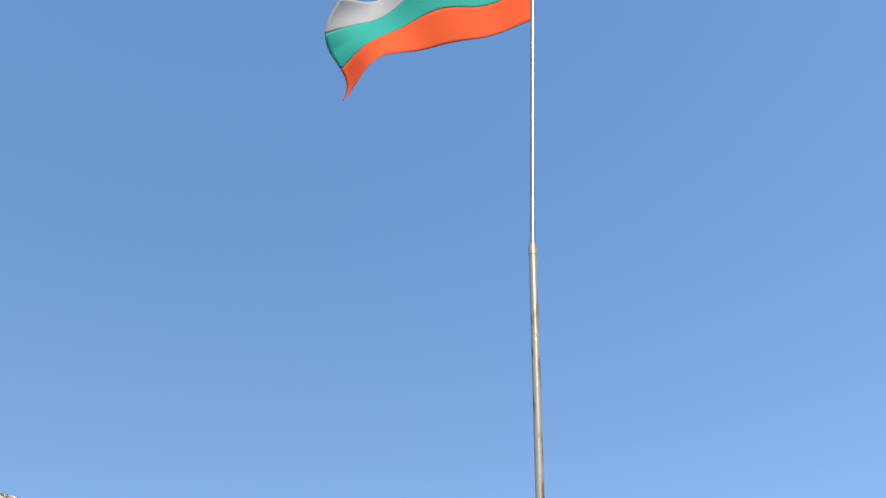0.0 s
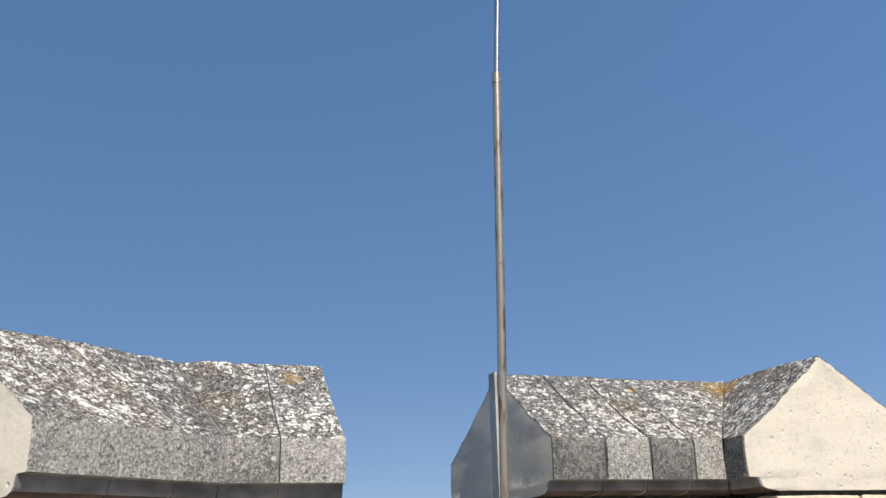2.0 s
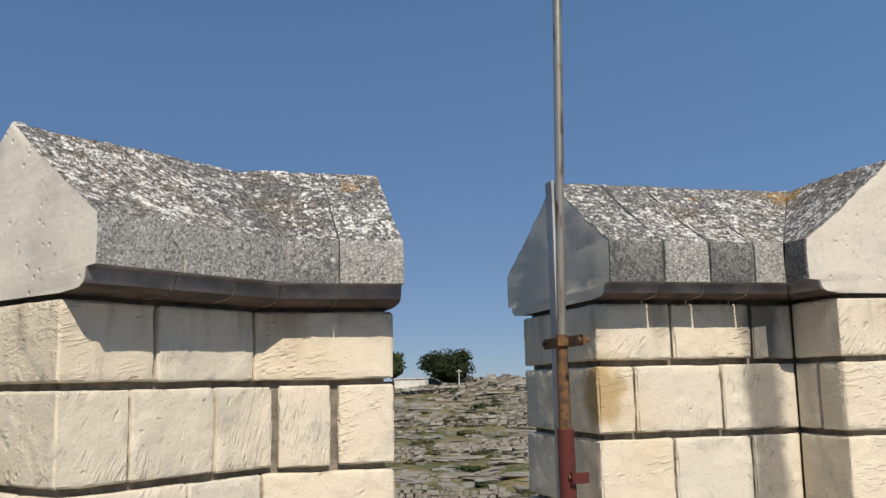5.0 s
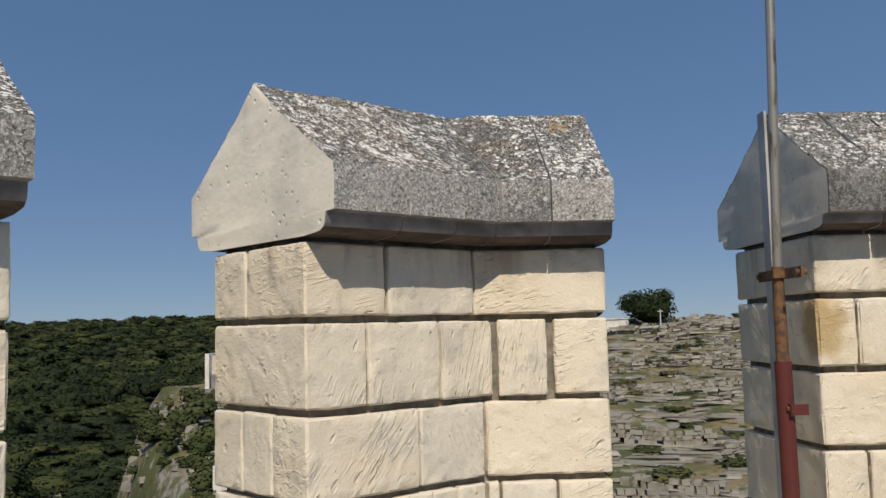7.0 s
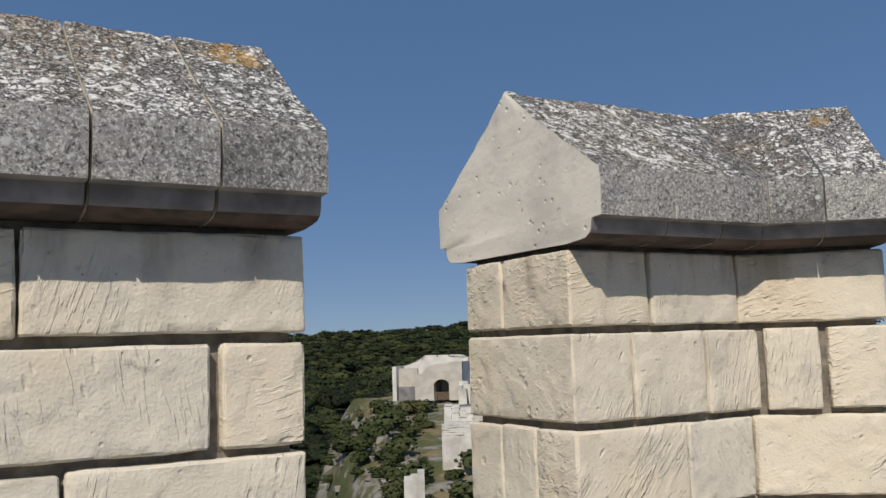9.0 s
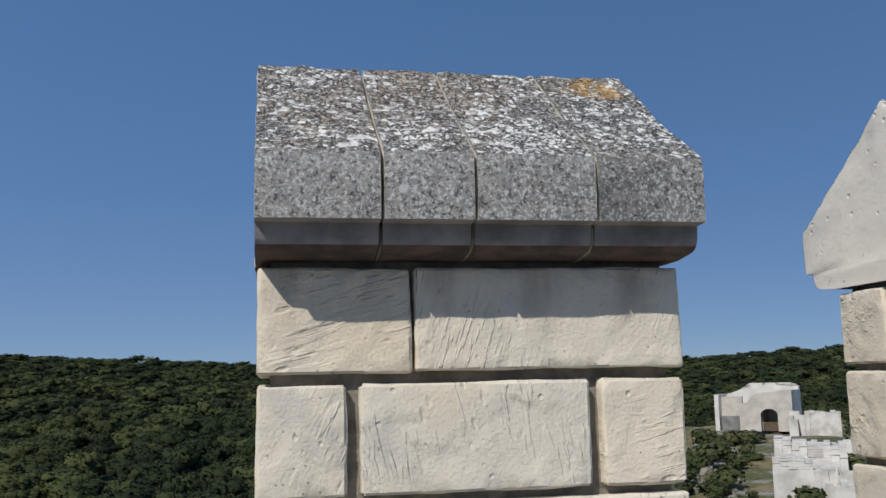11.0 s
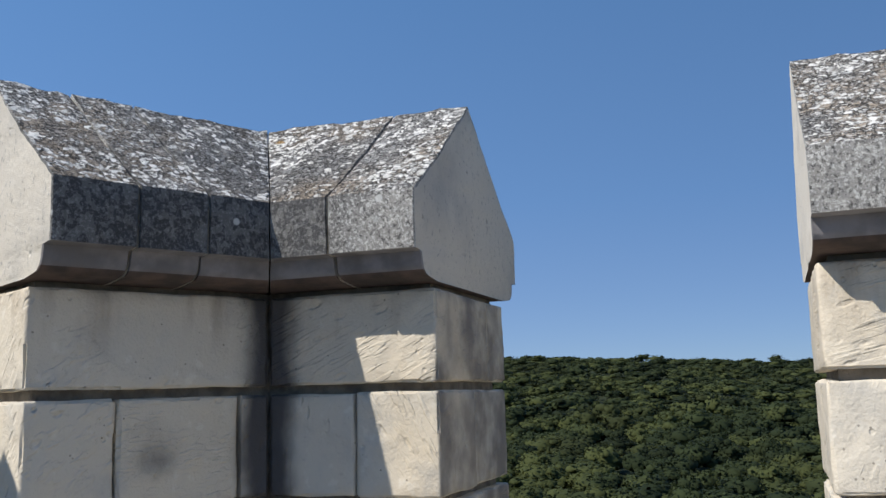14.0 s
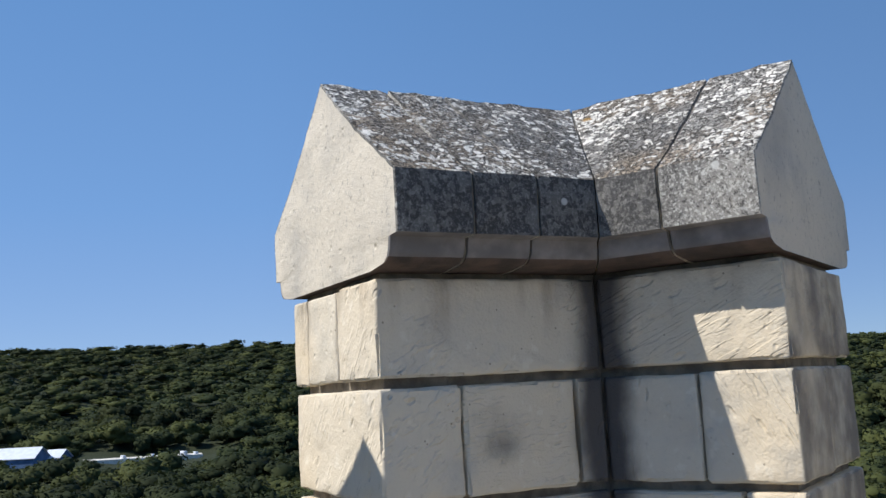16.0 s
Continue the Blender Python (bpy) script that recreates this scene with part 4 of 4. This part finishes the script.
ruin("low rubble enclosure of a fallen house", 33.8, 95, -7.4, [(-3.6, 2.6, 0, 0.8, 2.6), (-3.6, -2.8, -4.0, 0, 2.2), (1.8, 2.6, -4.0, 0, 2.0), (-1.0, -0.3, -3.0, 0, 1.8)])
ruin("small square stub of pale masonry", 29.0, 62, -9.2, [(-0.7, 0.7, 0, 1.2, 2.3)])

# ---------------------------------------------------------------- the rock plateau with its rows of ruined footings


def stones(name, spots, material, label, category):
    """Many squared stones in one mesh: spots are (x, y, z, length, depth, height, turn)."""
    a = np.array(spots)
    unit = np.array([(sx, sy, sz) for sz in (-0.5, 0.5) for sx, sy in ((-0.5, -0.5), (0.5, -0.5), (0.5, 0.5), (-0.5, 0.5))])
    rs = np.random.RandomState(3)
    v = unit[None] * a[:, None, 3:6] * rs.uniform(0.58, 1.2, (len(a), 8, 3))
    c, s = np.cos(a[:, 6])[:, None], np.sin(a[:, 6])[:, None]
    w = np.stack([v[..., 0] * c - v[..., 1] * s, v[..., 0] * s + v[..., 1] * c, v[..., 2]], -1) + a[:, None, :3]
    quads = np.array(((3, 2, 1, 0), (4, 5, 6, 7), (0, 1, 5, 4), (1, 2, 6, 5), (2, 3, 7, 6), (3, 0, 4, 7)))
    f = (np.arange(len(a))[:, None, None] * 8 + quads[None]).reshape(-1, 4)
    ob = part(name, (w.reshape(-1, 3).tolist(), f.tolist()), material)
    return tagged(ob, label, category, kind="stuff")


k = Mat("weathered_rubble", 0.95)
c = k.mix(k.island(), (0.34, 0.31, 0.26), (0.20, 0.185, 0.15))
c = k.mix(k.ramp(k.noise(0.9, 5), 0.48, 0.66, 0, 0.8), c, (0.17, 0.15, 0.105))
k.colour(c)
k.bump(k.noise(4, 6), 0.06, 0.8)
M_RUBBLE = k.m
rng = np.random.RandomState(11)
spots = []
for row in range(210):
    r = 36 + 145 * rng.rand() ** 0.9
    az = rng.uniform(41, 70)
    length = rng.uniform(2.5, 12) * (0.6 + r / 160)
    turn = -math.radians(az) + rng.normal() * 0.22
    if rng.rand() < 0.16:
        turn += math.pi / 2
        length *= 0.5
    high = rng.randint(1, 4)
    p = polar(az, r)
    d = Vector((math.cos(turn), math.sin(turn), 0))
    size = rng.uniform(0.5, 1.0) * (0.8 + r / 200)
    n = int(length / size)
    for i in range(n):
        if rng.rand() < 0.15:
            continue
        q = p + d * (i - n / 2) * size
        ground = float(land(np.array(q.x), np.array(q.y)))
        for j in range(high if rng.rand() < 0.75 else high - 1):
            hh = size * 0.30
            spots.append((q.x + rng.normal() * 0.05, q.y + rng.normal() * 0.05, ground + hh * (j + 0.35), size * rng.uniform(0.8, 1.25), size * rng.uniform(0.7, 1.3), hh * rng.uniform(0.85, 1.1), turn + rng.normal() * 0.12))
for i in range(1300):
    az, r = rng.uniform(41, 73), 34 + 145 * rng.rand()
    q = polar(az, r)
    size = rng.uniform(0.15, 0.7)
    spots.append((q.x, q.y, q.z + 0.05, size * rng.uniform(2.0, 9.0), size * 2.2, size * rng.uniform(0.2, 0.5), -math.radians(az) + rng.normal() * 0.25))
stones("rubble_footings", spots, M_RUBBLE, "rows of grey ruined house footings and flat rock on the slope", "ruins")
spots = []
for i in range(700):
    az, r = rng.uniform(16.5, 28.5), rng.uniform(48, 118)
    q = polar(az, r)
    if rng.rand() < 0.6 and abs(az - 21 - 4 * math.sin(r * 0.07)) > 2.2:
        continue
    size = rng.uniform(0.2, 1.1)
    spots.append((q.x, q.y, q.z + size * 0.15, size * 1.4, size, size * 0.8, rng.uniform(0, 3)))
stones("cliff_boulders", spots, M_RUBBLE, "pale broken boulders along the valley edge", "rocks")

for az, r, n, high, tilt in ((54.4, 78, 20, 4, 0.05), (51.0, 96, 12, 3, -0.1), (57.8, 104, 14, 3, 0.12), (53.3, 60, 9, 3, 0.2), (48.8, 70, 10, 2, 0.0), (56.8, 64, 11, 2, -0.15), (52.2, 128, 16, 2, 0.05)):
    q = polar(az, r)
    foot = thing("ruined_footing", q, "low grey drystone footing of a vanished house", "ruined wall", group="ruined footings")
    turn = -math.radians(az) + tilt
    rs = random.Random(int(r))
    for i in range(n):
        for j in range(high - (i % 5 == 4)):
            c = q + Vector((math.cos(turn), math.sin(turn), 0)) * ((i - n / 2) * 0.62 + 0.3 * (j % 2) + rs.uniform(-0.12, 0.12)) + Vector((rs.uniform(-0.1, 0.1), rs.uniform(-0.1, 0.1), rs.uniform(-0.03, 0.03)))
            if j == high - 1 and rs.random() < 0.4:
                continue
            ground = float(land(np.array(c.x), np.array(c.y)))
            bm = bmesh.new()
            m = Matrix.Translation((c.x, c.y, max(ground, q.z - 0.5) + 0.1 + 0.36 * j)) @ Matrix.Rotation(turn + rs.uniform(-0.06, 0.06), 4, "Z")
            box(bm, -0.29 * rs.uniform(0.55, 1.25), 0.29 * rs.uniform(0.55, 1.25), -0.35, 0.35, -0.5 if j == 0 else -0.01, 0.345 * rs.uniform(0.85, 1.0), m)
            part("stone", bm, M_RUBBLE, foot)

M_BUSH = foliage("bushes", ((0.060, 0.075, 0.026), (0.095, 0.11, 0.04)), (0.15, 0.14, 0.06))
bush = [crown(60 + i, 160, 0.07, 0) for i in range(5)]
spots = []
for i in range(420):
    az, r = rng.uniform(41, 71), 36 + 140 * rng.rand()
    q = polar(az, r)
    if math.sin(q.x * 0.13) * math.sin(q.y * 0.17 + 1) < 0.0:
        continue
    w = rng.uniform(0.5, 2.0)
    spots.append((q.x, q.y, q.z - 0.30 * w, w * 2.2, w * rng.uniform(0.5, 0.8), rng.uniform(0, 6), i))
for i in range(900):
    az, r = rng.uniform(13, 41), rng.uniform(40, 150)
    q = polar(az, r)
    if 29.6 < az < 35 and 55 < r < 130 and (r > 95 or rng.rand() < 0.6) or 25.5 < az < 33 and r > 104:
        continue
    w = rng.uniform(0.7, 3.2)
    spots.append((q.x, q.y, q.z - 0.2, w * 1.3, w * rng.uniform(0.5, 1.0), rng.uniform(0, 6), i))
scatter("bushes", spots, bush, M_BUSH, "low green bushes and tufts among the ruins", "bushes")

# the lone round tree with a post beside it
t_place = polar(54.4, 172)
tree = thing("tree", t_place, "lone dark round-crowned tree on the rocky skyline", "tree")
bm = bmesh.new()
tube(bm, [t_place + Vector(v) for v in ((0, 0, -0.4), (0.1, 0, 1.2), (0.0, 0.1, 2.4), (0.2, 0.1, 3.6))], [0.42, 0.32, 0.25, 0.14], 10)
for a in range(6):
    d = Vector((math.cos(a * 1.05), math.sin(a * 1.05), 0))
    tube(bm, [t_place + Vector((0, 0, 1.5 + 0.2 * a)), t_place + d * 1.4 + Vector((0, 0, 2.6 + 0.2 * a)), t_place + d * 2.9 + Vector((0, 0, 3.4 + 0.1 * a))], [0.16, 0.10, 0.04], 7)
part("trunk", bm, M_BARK, tree, "short forked trunk", True)
V, Fc, _ = crown(91, 2600, 0.022)
V = V * np.array((12.6, 12.6, 9.6)) + np.array((t_place.x, t_place.y, t_place.z - 1.9))
part("crown", (V.tolist(), Fc), foliage("tree_leaves", ((0.030, 0.042, 0.014), (0.05, 0.06, 0.02)), (0.07, 0.075, 0.025)), tree)
for az, r, w, h in ((50.9, 176, 6.8, 7.6), (59.6, 182, 4.0, 1.6), (61.3, 180, 6.0, 2.2)):
    q = polar(az, r)
    small = thing("tree", q, "small dark bushy tree on the rocky skyline", "tree")
    bm = bmesh.new()
    tube(bm, [q + Vector((0, 0, -0.3)), q + Vector((0.05, 0, h * 0.5))], [0.18, 0.08], 8)
    part("trunk", bm, M_BARK, small, "", True)
    V, Fc, _ = crown(int(az), 420, 0.045)
    part("crown", ((V * np.array((w, w, h)) + np.array((q.x, q.y, q.z - 0.2))).tolist(), Fc), M_BUSH, small)
q = polar(55.05, 165)
post = thing("post", q, "thin pale utility post beside the round tree", "post")
bm = bmesh.new()
tube(bm, [q + Vector((0, 0, -0.3)), q + Vector((0, 0, 3.6))], [0.10, 0.08], 8)
part("shaft", bm, M_PALE, post)
bm = bmesh.new()
box(bm, q.x - 0.12, q.x + 0.12, q.y - 0.5, q.y + 0.5, q.z + 3.2, q.z + 3.35)
part("crossbar", bm, M_PALE, post)
q = polar(52.1, 170)
m = turned(q, 52.1)
hut = thing("hut", q, "small pale flat-roofed hut at the rocky skyline", "hut")
bm = bmesh.new()
box(bm, -3.2, 3.0, 0, 3, -0.8, 1.9, m)
part("wall", bm, M_PALE, hut)
bm = bmesh.new()
box(bm, -3.4, 3.2, -0.2, 3.2, 1.9, 2.1, m)
part("roof", bm, M_RUIN, hut)

# ---------------------------------------------------------------- farm sheds and a road wall in the valley
M_ROOF = plain("pale_metal_roof", (0.70, 0.74, 0.80), (0.62, 0.66, 0.72), 0.5, 0.5, 0.2, 0.01, 3)
M_BLUE = plain("blue_cladding", (0.10, 0.17, 0.30), (0.07, 0.12, 0.22), 0.5)


def shed(az, r, w, d, wall_h, roof_h, label):
    q = polar(az, r)
    q.z = 1.45 - r * math.tan(radians(3.15))
    m = turned(q, az) @ Matrix.Rotation(radians(-28), 4, "Z")
    top = thing("shed", q, label, "shed", group="farm sheds")
    bm = bmesh.new()
    box(bm, -w / 2, w / 2, 0, d, -6, wall_h, m)
    part("wall", bm, M_BLUE, top)
    bm = bmesh.new()
    e = 0.6
    pts = [(-w / 2 - e, -e, wall_h), (w / 2 + e, -e, wall_h), (w / 2 + e, d / 2, wall_h + roof_h), (-w / 2 - e, d / 2, wall_h + roof_h), (w / 2 + e, d + e, wall_h), (-w / 2 - e, d + e, wall_h)]
    up = [bm.verts.new(m @ Vector(p)) for p in pts]
    lo = [bm.verts.new(m @ Vector((x, y, z - 0.25))) for x, y, z in pts]
    for v in (up, lo):
        bm.faces.new((v[0], v[1], v[2], v[3]))
        bm.faces.new((v[3], v[2], v[4], v[5]))
    for a, b in ((0, 1), (1, 2), (2, 4), (4, 5), (5, 3), (3, 0)):
        bm.faces.new((up[a], up[b], lo[b], lo[a]))
    bmesh.ops.recalc_face_normals(bm, faces=bm.faces)
    part("roof", bm, M_ROOF, top, "pale metal roof")
    for s in (-1, 1):
        bm = bmesh.new()
        loops = [[bm.verts.new(m @ Vector((s * (w / 2 - t), y, z))) for y, z in ((0, wall_h), (d, wall_h), (d / 2, wall_h + roof_h))] for t in (0.05, 0.3)]
        bm.faces.new(loops[0])
        bm.faces.new(loops[1][::-1])
        for i in range(3):
            bm.faces.new((loops[0][i], loops[1][i], loops[1][(i + 1) % 3], loops[0][(i + 1) % 3]))
        bmesh.ops.recalc_face_normals(bm, faces=bm.faces)
        part("gable", bm, M_BLUE, top)
    return top


shed(-60.3, 420, 20, 13, 4.0, 4.2, "farm shed with a pale metal roof and blue walls")
shed(-58.2, 426, 7, 11, 3.2, 3.4, "small farm shed with a pale metal roof")
a, b = polar(-57.6, 424), polar(-49.9, 430)
a.z, b.z = 1.45 - 424 * math.tan(radians(3.12)), 1.45 - 430 * math.tan(radians(3.2))
bm = bmesh.new()
d = (b - a).normalized()
nrm = Vector((-d.y, d.x, 0))
vs = []
for p, h in ((a, 0.9), (b, 0.9)):
    vs.append([bm.verts.new(p + nrm * t + Vector((0, 0, z))) for t, z in ((0, -8), (0, h), (5, h + 0.4), (5, -8))])
for i in range(4):
    bm.faces.new((vs[0][i], vs[0][(i + 1) % 4], vs[1][(i + 1) % 4], vs[1][i]))
bm.faces.new(vs[0])
bm.faces.new(vs[1][::-1])
bmesh.ops.recalc_face_normals(bm, faces=bm.faces)
tagged(part("long_shed", bm, M_PALE), "long low whitewashed shed among the trees", "shed")
for f_, s_ in ((0.42, 1.1), (0.63, 1.0), (0.73, 1.0), (0.86, 1.6), (0.95, 0.9)):
    q = a.lerp(b, f_) + nrm * 2
    bm = bmesh.new()
    box(bm, q.x - s_, q.x + s_, q.y - 0.8, q.y + 0.8, q.z + 0.8, q.z + 1.4 + s_ * 0.8)
    bmesh.ops.bevel(bm, geom=list(bm.edges), offset=0.2, segments=1, affect="EDGES")
    tagged(part("container", bm, M_ROOF), "small white container by the long shed", "container", group="white containers")
